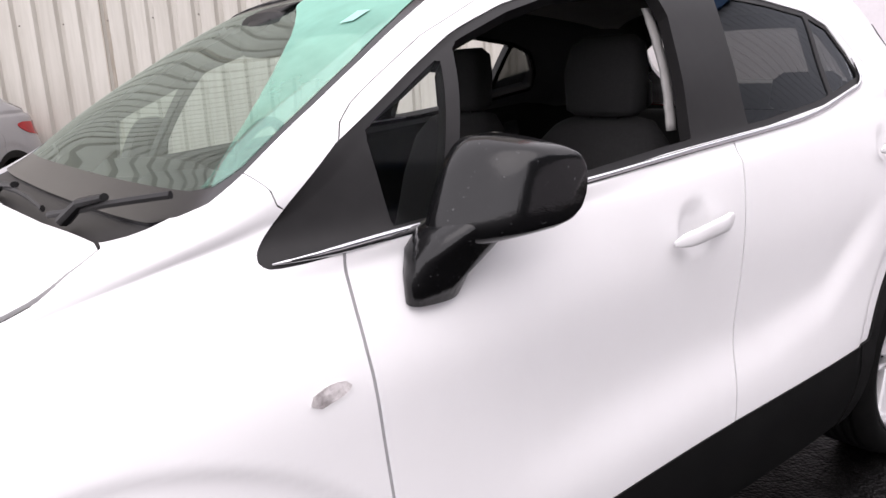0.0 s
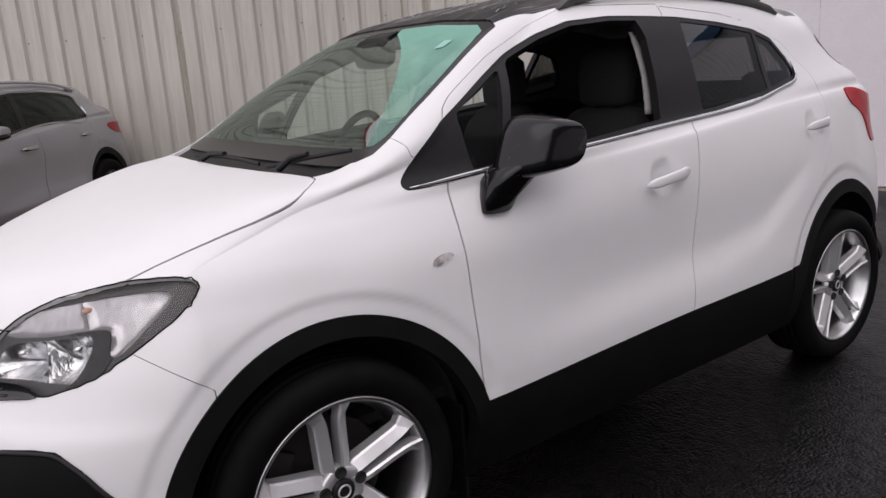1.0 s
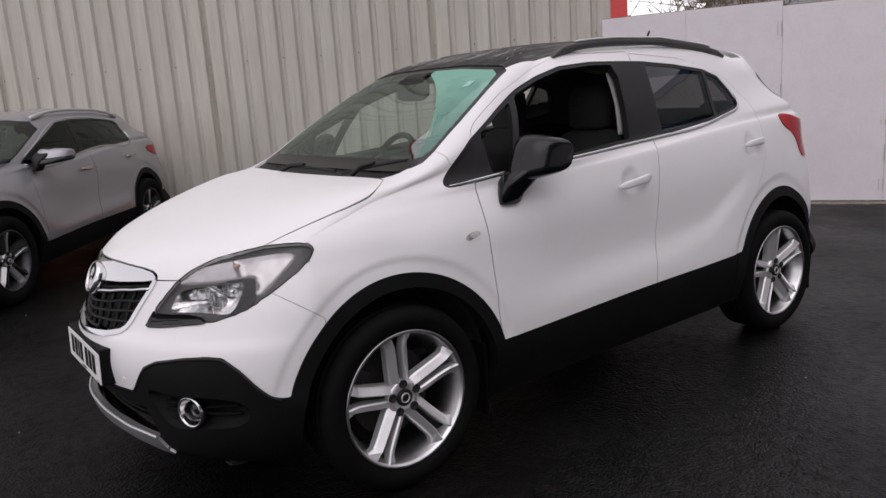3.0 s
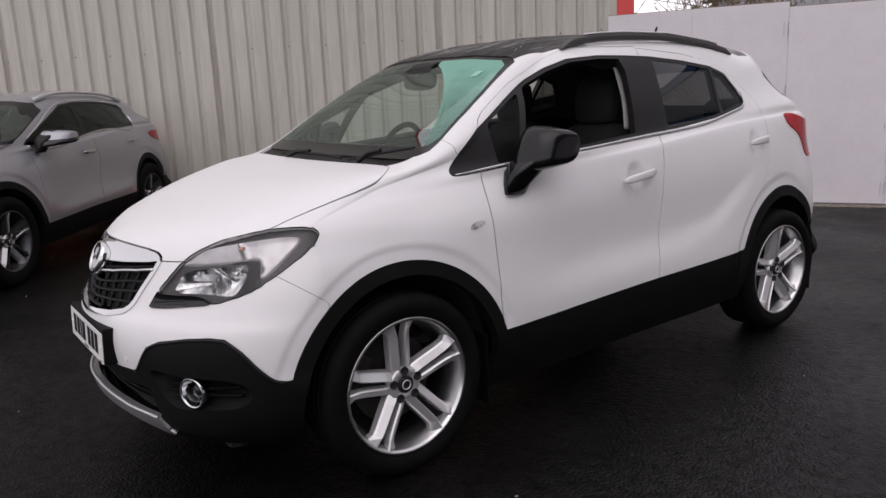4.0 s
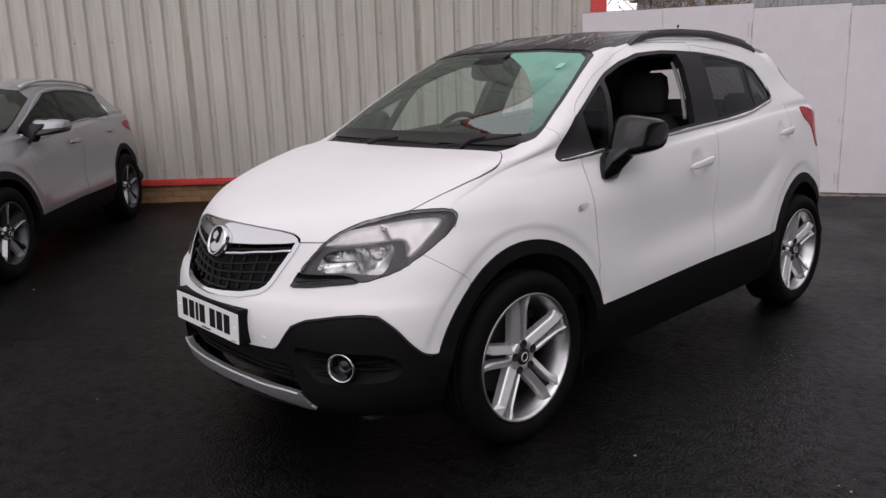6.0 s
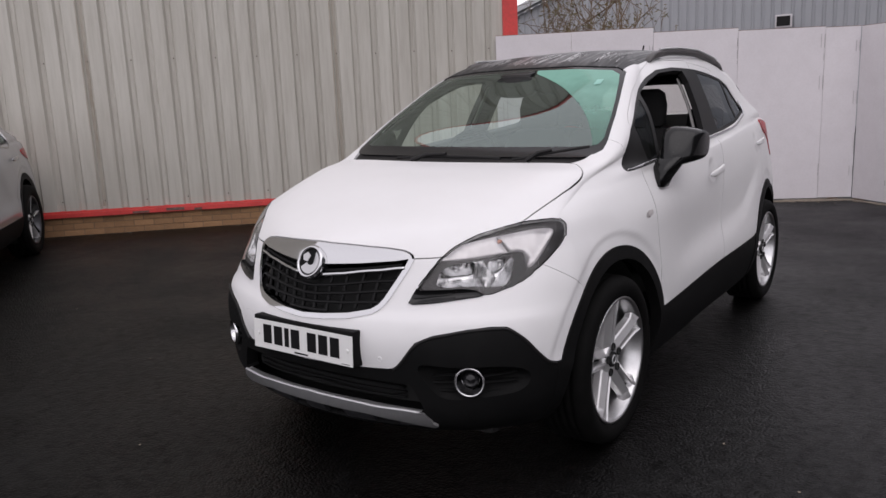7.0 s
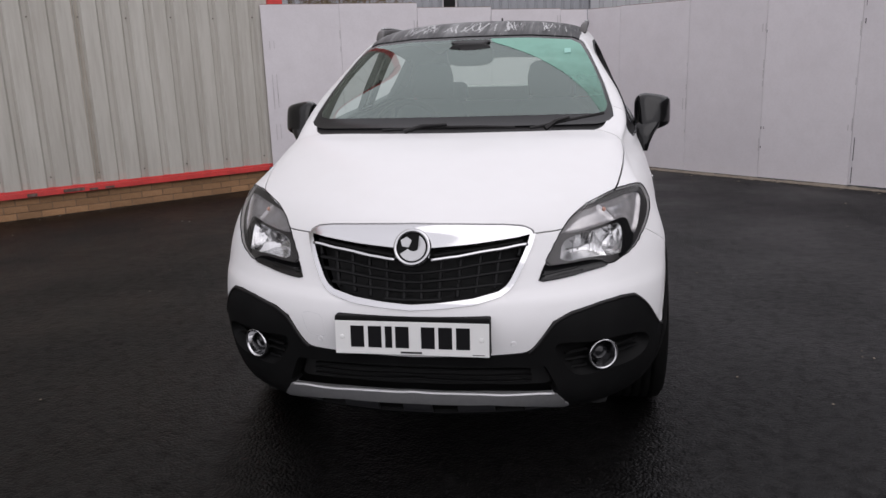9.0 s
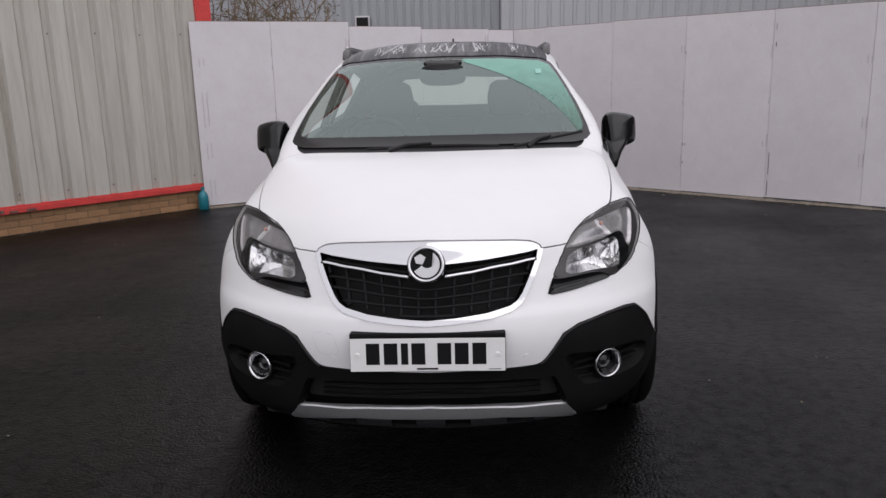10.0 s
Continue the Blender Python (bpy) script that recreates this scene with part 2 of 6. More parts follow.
WINDSCREEN = glass("windscreen_glass", (0.62, 0.72, 0.67), (0.86, 1.0, 0.95), 2.35)


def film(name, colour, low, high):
    """A pale film over glass that hides part of what lies behind."""
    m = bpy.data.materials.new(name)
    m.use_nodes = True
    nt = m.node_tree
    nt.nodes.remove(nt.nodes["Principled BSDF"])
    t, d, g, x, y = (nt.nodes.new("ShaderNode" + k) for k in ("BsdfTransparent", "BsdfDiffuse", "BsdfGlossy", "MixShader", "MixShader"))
    # dense under the roof edge, thinner towards the bonnet
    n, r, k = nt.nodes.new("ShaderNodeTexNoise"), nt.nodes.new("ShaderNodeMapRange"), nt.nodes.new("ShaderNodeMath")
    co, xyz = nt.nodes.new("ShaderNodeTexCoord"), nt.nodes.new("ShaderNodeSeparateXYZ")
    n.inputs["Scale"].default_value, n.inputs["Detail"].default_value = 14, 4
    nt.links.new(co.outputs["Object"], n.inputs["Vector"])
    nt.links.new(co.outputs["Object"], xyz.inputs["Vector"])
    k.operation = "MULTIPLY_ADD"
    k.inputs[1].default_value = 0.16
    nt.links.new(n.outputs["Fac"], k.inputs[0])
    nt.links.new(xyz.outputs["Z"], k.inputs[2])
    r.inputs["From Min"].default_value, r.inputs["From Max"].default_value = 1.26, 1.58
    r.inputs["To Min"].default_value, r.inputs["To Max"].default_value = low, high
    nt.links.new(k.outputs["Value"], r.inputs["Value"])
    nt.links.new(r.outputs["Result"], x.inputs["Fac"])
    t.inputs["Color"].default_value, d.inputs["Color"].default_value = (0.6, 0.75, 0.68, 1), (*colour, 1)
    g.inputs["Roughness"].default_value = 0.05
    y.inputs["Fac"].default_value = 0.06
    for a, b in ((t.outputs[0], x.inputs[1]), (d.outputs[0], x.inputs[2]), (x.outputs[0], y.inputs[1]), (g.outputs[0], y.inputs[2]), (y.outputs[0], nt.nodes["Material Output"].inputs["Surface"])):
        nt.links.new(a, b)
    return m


MINT_FILM = film("pale_mint_film", (0.25, 0.50, 0.41), 0.10, 0.66)
PRIVACY = glass("privacy_glass", (0.13, 0.13, 0.125), (0.9, 0.95, 1.0), 1.36)
PLATE_WHITE = material("plate_white", (0.66, 0.66, 0.65), 0.4, grain=((20, 0.15, (0.58, 0.58, 0.57)),))
PLATE_BLACK = material("plate_black", (0.006, 0.006, 0.0065), 0.6, spec=0.12, grain=((60, 0.3, (0.009, 0.009, 0.01)),))
STICKER = material("pale_sticker", (0.24, 0.46, 0.40), 0.6)
TAIL_TINT = glass("tailgate_tint", (0.72, 0.72, 0.69), ior=1.03)
FIXED_PANE = glass("fixed_pane", (0.86, 0.90, 0.88), (0.9, 0.95, 1.0), 1.14, 0.03)


# ---- building blocks ----
def mesh_object(name, verts, faces, mat, parent=None, label="", smooth=False):
    me = bpy.data.meshes.new(name)
    me.from_pydata([tuple(map(float, v)) for v in verts], [], [tuple(map(int, f)) for f in faces])
    if smooth:
        me.shade_smooth()
    if mat:
        me.materials.append(mat)
    ob = new(name, me)
    if parent:
        ob.parent = parent
    return tagged(ob, label)


def part(name, bm, mat, parent, label="", smooth=False):
    """Links a bmesh as one mesh object under a thing or a part."""
    me = bpy.data.meshes.new(name)
    bm.to_mesh(me)
    bm.free()
    if smooth:
        me.shade_smooth()
    me.materials.append(mat)
    ob = new(name, me)
    if parent:
        ob.parent = parent
    return tagged(ob, label)


def box(bm, x0, x1, y0, y1, z0, z1, bevel=0.0, m=None):
    """A box between two corners, bevelled, moved by m."""
    geo = bmesh.ops.create_cube(bm, size=1.0)["verts"]
    bmesh.ops.transform(bm, verts=geo, matrix=Matrix.Translation(((x0 + x1) / 2, (y0 + y1) / 2, (z0 + z1) / 2)) @ Matrix.Diagonal((x1 - x0, y1 - y0, z1 - z0, 1)))
    if bevel:
        edges = list({e for v in geo for e in v.link_edges})
        made = bmesh.ops.bevel(bm, geom=edges, offset=bevel, segments=2, profile=0.6, affect="EDGES")
        geo = list({v for f in made["faces"] for v in f.verts} | {v for v in geo if v.is_valid})
    if m:
        bmesh.ops.transform(bm, verts=geo, matrix=m)
    return geo


def tube(points, radius, sides=8, flat=1.0, closed=False):
    """Vertices and faces of a round or oval bar along points."""
    pts = [Vector(p) for p in points]
    verts, faces, n = [], [], len(pts)
    for i, p in enumerate(pts):
        a, b = (pts[i - 1], pts[(i + 1) % n]) if closed else (pts[max(i - 1, 0)], pts[min(i + 1, n - 1)])
        d = (b - a).normalized()
        up = Vector((0, 0, 1)) if abs(d.z) < 0.95 else Vector((1, 0, 0))
        s = d.cross(up).normalized()
        u = s.cross(d)
        r = radius(i / (n - 1)) if callable(radius) else radius
        for k in range(sides):
            c = 2 * math.pi * k / sides
            verts.append(p + s * (math.cos(c) * r * flat) + u * (math.sin(c) * r))
    for i in range(n if closed else n - 1):
        for k in range(sides):
            a, b, j = i * sides + k, i * sides + (k + 1) % sides, (i + 1) % n * sides
            faces.append((a, b, j + (k + 1) % sides, j + k))
    if not closed:
        faces += [tuple(range(sides))[::-1], tuple(range((n - 1) * sides, n * sides))]
    return verts, faces


def revolve(profile, sides=48, arc=2 * math.pi):
    """A turned shape about the x axis; profile rows are (x, radius)."""
    verts, faces, n = [], [], len(profile)
    full = abs(arc - 2 * math.pi) < 1e-6
    for k in range(sides + (0 if full else 1)):
        c = arc * k / sides
        verts += [(x, r * math.cos(c), r * math.sin(c)) for x, r in profile]
    for k in range(sides):
        j = (k + 1) % sides if full else k + 1
        faces += [(k * n + i, k * n + i + 1, j * n + i + 1, j * n + i) for i in range(n - 1)]
    return verts, faces


def thing(name, label, category, group="", at=None, kind=""):
    ob = tagged(new(name), label, category, group, kind)
    if at is not None:
        ob.matrix_world = at
    return ob


# ---- ground ----
gv, gf, gn = [], [], 60
g_step = [(-1 if k < 0 else 1) * (abs(k) / 30) ** 3 * 900 for k in range(-30, 31)]
for gy in g_step:
    for gx in g_step:
        gv.append((gx, gy, 0))
gf = [(j * 61 + i, j * 61 + i + 1, j * 61 + i + 62, j * 61 + i + 61) for j in range(60) for i in range(60)]
tagged(mesh_object("ground", gv, gf, ASPHALT), "dark damp asphalt yard with scattered pale grit", "ground", kind="structure")

# ---- steel-clad wall on a brick plinth ----
W0, WD, WN = Vector((-3.147, 5.477, 0)), Vector((-0.6938, -0.7202, 0)), Vector((0.7202, -0.6938, 0))
WALL_LONG, WALL_HIGH, PITCH = 17.0, 9.6, 0.2344
wall = tagged(new("wall_clad"), "cream ribbed steel cladding above a low buff brick plinth", "wall", kind="structure")


def wall_at(along, out, z):
    return W0 + WD * along + WN * out + Vector((0, 0, z))


def ribbed(start, end, pitch, depth, z0, z1, at, crown=0.5, rows=1):
    """Trapezium-ribbed sheet between two places along a wall."""
    prof, s = [], start
    while s < end:
        for q, d in ((0, 0), (crown * pitch, 0), ((crown + 0.1) * pitch, -depth), ((1 - 0.1) * pitch, -depth)):
            prof.append((s + q, d))
        s += pitch
    verts, faces, n = [], [], len(prof)
    for r in range(rows + 1):
        verts += [at(a, d, z0 + (z1 - z0) * r / rows) for a, d in prof]
    for r in range(rows):
        faces += [(r * n + i, r * n + i + 1, (r + 1) * n + i + 1, (r + 1) * n + i) for i in range(n - 1)]
    return verts, faces


mesh_object("cladding", *ribbed(-0.178, WALL_LONG, PITCH, 0.038, 0.275, WALL_HIGH, wall_at, 0.62), CLADDING, wall)
core = bmesh.new()
wm = Matrix((( WD.x, WN.x, 0, W0.x), (WD.y, WN.y, 0, W0.y), (0, 0, 1, 0), (0, 0, 0, 1)))
box(core, -0.15, WALL_LONG, -0.40, -0.06, 0.0, WALL_HIGH - 0.05)
bmesh.ops.transform(core, verts=core.verts, matrix=wm)
part("core", core, MORTAR, wall)
mort = bmesh.new()
box(mort, -0.15, WALL_LONG, -0.055, -0.028, -0.02, 0.25)
bmesh.ops.transform(mort, verts=mort.verts, matrix=wm)
part("mortar_bed", mort, MORTAR, wall)
fl = bmesh.new()
box(fl, -0.16, WALL_LONG, -0.05, 0.022, 0.222, 0.275, 0.004)
box(fl, -0.16, WALL_LONG, -0.05, 0.004, 0.276, 0.298, 0.002)
bmesh.ops.transform(fl, verts=fl.verts, matrix=wm)
part("flashing", fl, RED, wall, "red painted sill flashing, peeling in places")
random.seed(4)
peel = bmesh.new()
for a in (1.75, 1.92, 2.05, 2.5, 3.6, 3.8, 4.2):
    w, h = random.uniform(0.06, 0.22), random.uniform(0.012, 0.035)
    box(peel, a, a + w, 0.0225, 0.025, 0.223 + random.uniform(0, 0.015), 0.225 + h + 0.012, 0.003)
bmesh.ops.transform(peel, verts=peel.verts, matrix=wm)
part("peeled_patch", peel, RUST, wall)
corner = bmesh.new()
box(corner, -0.36, -0.172, -0.16, 0.03, 0.0, WALL_HIGH, 0.006)
bmesh.ops.transform(corner, verts=corner.verts, matrix=wm)
part("corner_post", corner, RED, wall, "red painted corner flashing")
cap = bmesh.new()
box(cap, -0.36, WALL_LONG, -0.42, 0.05, WALL_HIGH - 0.05, WALL_HIGH + 0.2, 0.01)
bmesh.ops.transform(cap, verts=cap.verts, matrix=wm)
part("parapet_cap", cap, RED, wall)
screws = bmesh.new()
a = 0.0
while a < 12:
    for z in (0.39, 1.984, 3.6):
        dz = random.uniform(-0.012, 0.012)
        bmesh.ops.create_cone(screws, cap_ends=True, segments=8, radius1=0.009, radius2=0.007, depth=0.012, matrix=Matrix.Translation(wall_at(a, -0.034, z + dz)) @ WN.to_track_quat("Z", "Y").to_matrix().to_4x4())
    a += PITCH * 2
for k, a in enumerate((1.875, 4.688, 7.50)):
    lap = bmesh.new()
    box(lap, a - 0.022, a + 0.030, -0.0375, -0.0355, 0.33, WALL_HIGH - 0.1)
    box(lap, a + 0.048, a + 0.062, -0.010, 0.0025, 0.33, WALL_HIGH - 0.1)
    bmesh.ops.transform(lap, verts=lap.verts, matrix=wm)
    part("sheet_lap", lap, JOINT_STAIN, wall, "rust-stained lap between two sheets")
tagged(part("fixing_screws", screws, SCREW, wall), kind="stuff")

# ---- hoarding ----
FA, FC, FE = Vector((-3.07, 5.50, 0)), Vector((0.655, 7.53, 0)), Vector((4.66, 4.262, 0))
hoarding = tagged(new("hoarding"), "tall hoarding of pale painted boards with taped joints", "fence", kind="structure")


def hoard(a, b, joints, tops, seed):
    d = (b - a).normalized()
    n = Vector((d.y, -d.x, 0))
    m = Matrix(((d.x, n.x, 0, a.x), (d.y, n.y, 0, a.y), (0, 0, 1, 0), (0, 0, 0, 1)))
    rnd = random.Random(seed)
    for k, (s0, s1) in enumerate(zip(joints, joints[1:])):
        top = tops[min(k, len(tops) - 1)] + rnd.uniform(-0.004, 0.004)
        bm = bmesh.new()
        box(bm, s0 + 0.0012, s1 - 0.0012, -0.018, rnd.uniform(0, 0.004), 0.025 + rnd.uniform(0, 0.01), top, 0.002)
        bmesh.ops.transform(bm, verts=bm.verts, matrix=m)
        board = part("panel", bm, BOARD, hoarding)
        lip = bmesh.new()
        box(lip, s0 + 0.003, s1 - 0.003, -0.0182, -0.001, top + 0.0005, top + 0.006)
        bmesh.ops.transform(lip, verts=lip.verts, matrix=m)
        part("raw_edge", lip, BOARD_EDGE, board)
        marks = bmesh.new()
        for _ in range(rnd.randint(4, 8)):
            z, h = rnd.uniform(0.05, 1.9), rnd.uniform(0.03, 0.16)
            for x in ((s1 - rnd.uniform(0.005, 0.012), s1 - 0.045) if rnd.random() < 0.35 else (s1 - 0.008,)):
                box(marks, x - 0.0035, x + 0.0035, 0.0045, 0.006, z, z + h)
        bmesh.ops.transform(marks, verts=marks.verts, matrix=m)
        part("torn_tape", marks, TAPE, board)
    back = bmesh.new()
    s = joints[0] + 0.05
    while s < joints[-1]:
        box(back, s - 0.045, s + 0.045, -0.12, -0.022, 0, tops[-1] - 0.1)
        s += 1.0
    for z in (0.3, 1.7):
        box(back, joints[0] + 0.01, joints[-1] - 0.01, -0.165, -0.121, z, z + 0.1)
    bmesh.ops.transform(back, verts=back.verts, matrix=m)
    part("timber_frame", back, BOARD_EDGE, hoarding)


hoard(FA, FC, [0, 0.92, 1.89, 2.87, 3.85, 4.24], [2.128, 2.125, 2.072, 2.045, 2.03], 3)
hoard(FC, FE, [0.01, 0.533, 1.525, 2.477, 3.464, 4.442, 5.42, 6.40, 7.38, 8.36, 9.34, 10.32], [2.03, 2.035, 2.045], 8)
# tape marks down the free edge of the hoarding
edge = bmesh.new()
fd = (FC - FA).normalized()
fm = Matrix(((fd.x, fd.y, 0, FA.x), (fd.y, -fd.x, 0, FA.y), (0, 0, 1, 0), (0, 0, 0, 1)))
for z0, z1 in ((1.60, 1.72), (1.02, 1.34), (0.92, 1.15), (0.55, 0.76), (0.1, 0.34)):
    for x in (0.075, 0.125):
        box(edge, x, x + 0.006, 0.0045, 0.0056, z0 + x * 0.3, z1)
bmesh.ops.transform(edge, verts=edge.verts, matrix=fm)
part("torn_tape", edge, TAPE, hoarding)

# dark slits where a joint has opened, and chips at the next one
slits = bmesh.new()
fd = (FE - FC).normalized()
fm = Matrix(((fd.x, fd.y, 0, FC.x), (fd.y, -fd.x, 0, FC.y), (0, 0, 1, 0), (0, 0, 0, 1)))
for s0, z0, z1, w in ((3.490, 0.05, 0.22, 0.006), (3.492, 0.29, 0.53, 0.006), (3.492, 1.66, 1.71, 0.008), (3.490, 1.83, 1.90, 0.004), (2.487, 0.36, 0.38, 0.010), (2.482, 0.57, 0.60, 0.008), (2.512, 0.57, 0.60, 0.006), (2.480, 1.62, 1.65, 0.006)):
    box(slits, s0, s0 + w, 0.0045, 0.0056, z0, z1)
bmesh.ops.transform(slits, verts=slits.verts, matrix=fm)
part("joint_gap", slits, VOID, hoarding, "dark open slits in the board joints")

# ---- grit along the fence foot and over the yard ----
random.seed(11)
grit = bmesh.new()
for k in range(1150):
    if k < 870:
        a, b = (FA, FC) if random.random() < 0.4 else (FC, FE + (FE - FC))
        p = a.lerp(b, random.random()) + Vector((b.y - a.y, a.x - b.x, 0)).normalized() * abs(random.gauss(0.03, 0.05))
        r = random.uniform(0.004, 0.014)
    elif k < 1010:
        p = wall_at(random.uniform(0, 6), abs(random.gauss(0.02, 0.06)), 0)
        r = random.uniform(0.003, 0.009)
    else:
        p = Vector((random.uniform(-5, 5), random.uniform(-3.2, 7), 0))
        if abs(p.x) < 1.0 and -1 < p.y < 3.4 or (p - Vector((1.5, -2.0, 0))).length < 0.5:
            continue
        r = random.uniform(0.003, 0.009)
    bmesh.ops.create_icosphere(grit, subdivisions=1, radius=r, matrix=Matrix.Translation(p + Vector((0, 0, r * 0.25))) @ Matrix.Diagonal((random.uniform(0.7, 1.5), random.uniform(0.7, 1.3), 0.5, 1)))
# a low bank of grit lies along the boards
for a, b in ((FA, FC), (FC, FE + (FE - FC))):
    n = int((b - a).length / 0.03)
    out = Vector((b.y - a.y, a.x - b.x, 0)).normalized()
    last = None
    for k in range(n + 1):
        p = a.lerp(b, k / n)
        q = 0.5 + 0.5 * noise.noise(p * 1.7) + random.uniform(-0.25, 0.25)
        row = [grit.verts.new(p + out * 0.002 + Vector((0, 0, 0.006 + 0.022 * max(q, 0.1)))), grit.verts.new(p + out * (0.014 + 0.020 * max(q, 0.1)) + Vector((0, 0, 0.004 + 0.014 * max(q, 0)))), grit.verts.new(p + out * (0.03 + 0.055 * max(q, 0.1)) + Vector((0, 0, -0.002)))]
        if last:
            for i in range(2):
                grit.faces.new((last[i], last[i + 1], row[i + 1], row[i]))
        last = row
for k in range(34):
    p = FC.lerp(FE, random.uniform(0.1, 1.2)) + (FE - FC).cross(Vector((0, 0, 1))).normalized() * abs(random.gauss(0.3, 0.5))
    r = random.uniform(0.006, 0.013)
    bmesh.ops.create_icosphere(grit, subdivisions=1, radius=r, matrix=Matrix.Translation(p + Vector((0, 0, r * 0.25))) @ Matrix.Diagonal((random.uniform(0.8, 1.9), random.uniform(0.7, 1.3), 0.5, 1)))
tagged(part("grit", grit, STONE, None), "pale loose grit and small stones on the asphalt", "grit", kind="stuff")

# ---- teal bottle by the plinth ----
bottle = thing("plastic_bottle", "teal plastic bottle standing against the brick plinth", "bottle", at=Matrix.Translation(wall_at(-0.02, 0.10, 0)))
bv, bf = revolve([(0, 0), (0, 0.05), (0.01, 0.058), (0.15, 0.058), (0.19, 0.045), (0.215, 0.024), (0.225, 0.02), (0.24, 0.02), (0.24, 0)], 24)
mesh_object("body", [(y, z, x) for x, y, z in bv], bf, TEAL, bottle, smooth=True)
bv, bf = revolve([(0.241, 0), (0.241, 0.024), (0.262, 0.023), (0.264, 0)], 20)
mesh_object("cap", [(y, z, x) for x, y, z in bv], bf, TEAL, bottle)

# ---- sheds beyond the fence ----
shed = thing("steel_shed", "large grey ribbed steel shed with a sloping verge", "shed")
sv, sf = ribbed(-14.6, 0.94, 0.3, 0.04, 0, 1, lambda a, o, z: Vector((a, 24 - o, z * min(9.5, 4.05 + 0.33 * (a + 14.5)))), 0.6)
mesh_object("wall", sv, sf, GREY_SHED, shed)
sb = bmesh.new()
box(sb, -14.4, 0.94, 24.06, 34, 0, 3.9)
part("body", sb, GREY_SHED, shed)
sb = bmesh.new()
box(sb, -0.15, 16.8, -0.3, 0.1, 0.02, 0.26, 0.02, Matrix.Translation((-14.6, 24, 4.02)) @ Matrix.Rotation(-math.atan(0.33), 4, "Y"))
part("verge_trim", sb, PALE_SHED, shed)
win = bmesh.new()
box(win, -4.05, -3.55, 23.9, 23.97, 3.12, 3.52, 0.02)
wframe = part("window", win, BOARD, shed, "small white-framed window")
win = bmesh.new()
box(win, -4.0, -3.6, 23.88, 23.899, 3.17, 3.47)
part("pane", win, SATIN_BLACK, wframe)
shed_2 = thing("steel_shed", "tall pale ribbed steel shed with a blue eaves band", "shed")
mesh_object("wall", *ribbed(0.95, 16, 0.42, 0.05, 0, 12.4, lambda a, o, z: Vector((a, 23.5 - o, z)), 0.6), PALE_SHED, shed_2)
sb = bmesh.new()
box(sb, 0.95, 16, 23.56, 34, 0, 12.3)
part("body", sb, PALE_SHED, shed_2)
sb = bmesh.new()
box(sb, 0.9, 15.8, 23.3, 23.7, 12.4, 13.0, 0.02)
part("eaves_band", sb, BLUE_TRIM, shed_2)

# ---- the building across the yard, seen in the car's glass ----
unit = thing("workshop_unit", "tall dark ribbed steel unit with a blue eaves band", "building")
mesh_object("wall", *ribbed(-4, 23.9, 0.6, 0.02, 0, 11.8, lambda a, o, z: Vector((16 + o, a, z)), 0.7), DARK_SHED, unit)
ub = bmesh.new()
box(ub, 15.8, 16.3, -4.2, 23.2, 11.8, 12.5, 0.02)
part("eaves_band", ub, BLUE_TRIM, unit)
ub = bmesh.new()
box(ub, 16.08, 24, -4, 23.2, 0, 11.8)
part("body", ub, DARK_SHED, unit)


# ---- car bodies: one smooth lofted skin, cut into panels ----
def cubic(knots, values, at):
    """A natural cubic spline through values at knots."""
    k, v, q = np.asarray(knots, float), np.asarray(values, float), np.asarray(at, float)
    n = len(k)
    h = np.diff(k)
    shape = v.shape[1:]
    v = v.reshape(n, -1)
    a = np.zeros((n, n))
    b = np.zeros_like(v)
    a[0, 0] = a[-1, -1] = 1
    for i in range(1, n - 1):
        a[i, i - 1], a[i, i], a[i, i + 1] = h[i - 1], 2 * (h[i - 1] + h[i]), h[i]
        b[i] = 6 * ((v[i + 1] - v[i]) / h[i] - (v[i] - v[i - 1]) / h[i - 1])
    m = np.linalg.solve(a, b)
    j = np.clip(np.searchsorted(k, q, side="right") - 1, 0, n - 2)
    t0, t1, hh = (q - k[j])[:, None], (k[j + 1] - q)[:, None], h[j][:, None]
    out = (m[j] * t1**3 + m[j + 1] * t0**3) / (6 * hh) + (v[j] / hh - m[j] * hh / 6) * t1 + (v[j + 1] / hh - m[j + 1] * hh / 6) * t0
    return out.reshape(len(q), *shape)


def body_line(nose, side, tail, p=2.4, pt=3.0, n=(90, 260, 50)):
    """Half a loop round the car: nose centre, superellipse corner, side through (y, x, z) stations, corner, tail centre."""
    side = np.array(side, float)
    y = np.linspace(side[0, 0], side[-1, 0], n[1])
    mid = np.column_stack([cubic(side[:, 0], side[:, 1], y), y, cubic(side[:, 0], side[:, 2], y)])
    t = np.linspace(0, math.pi / 2, n[0] + 1)[:-1]
    s, c = np.sin(t) ** (2 / p), np.cos(t) ** (2 / p)
    e = np.sin(t) ** 2
    front = np.column_stack([mid[0, 0] * s, mid[0, 1] + (nose[0] - mid[0, 1]) * c, nose[1] + (mid[0, 2] - nose[1]) * e])
    t = np.linspace(math.pi / 2, 0, n[2] + 1)[1:]
    s, c = np.sin(t) ** (2 / pt), np.cos(t) ** (2 / pt)
    e = np.sin(t) ** 2
    rear = np.column_stack([mid[-1, 0] * s, mid[-1, 1] + (tail[0] - mid[-1, 1]) * c, tail[1] + (mid[-1, 2] - tail[1]) * e])
    return np.vstack([front, mid, rear])


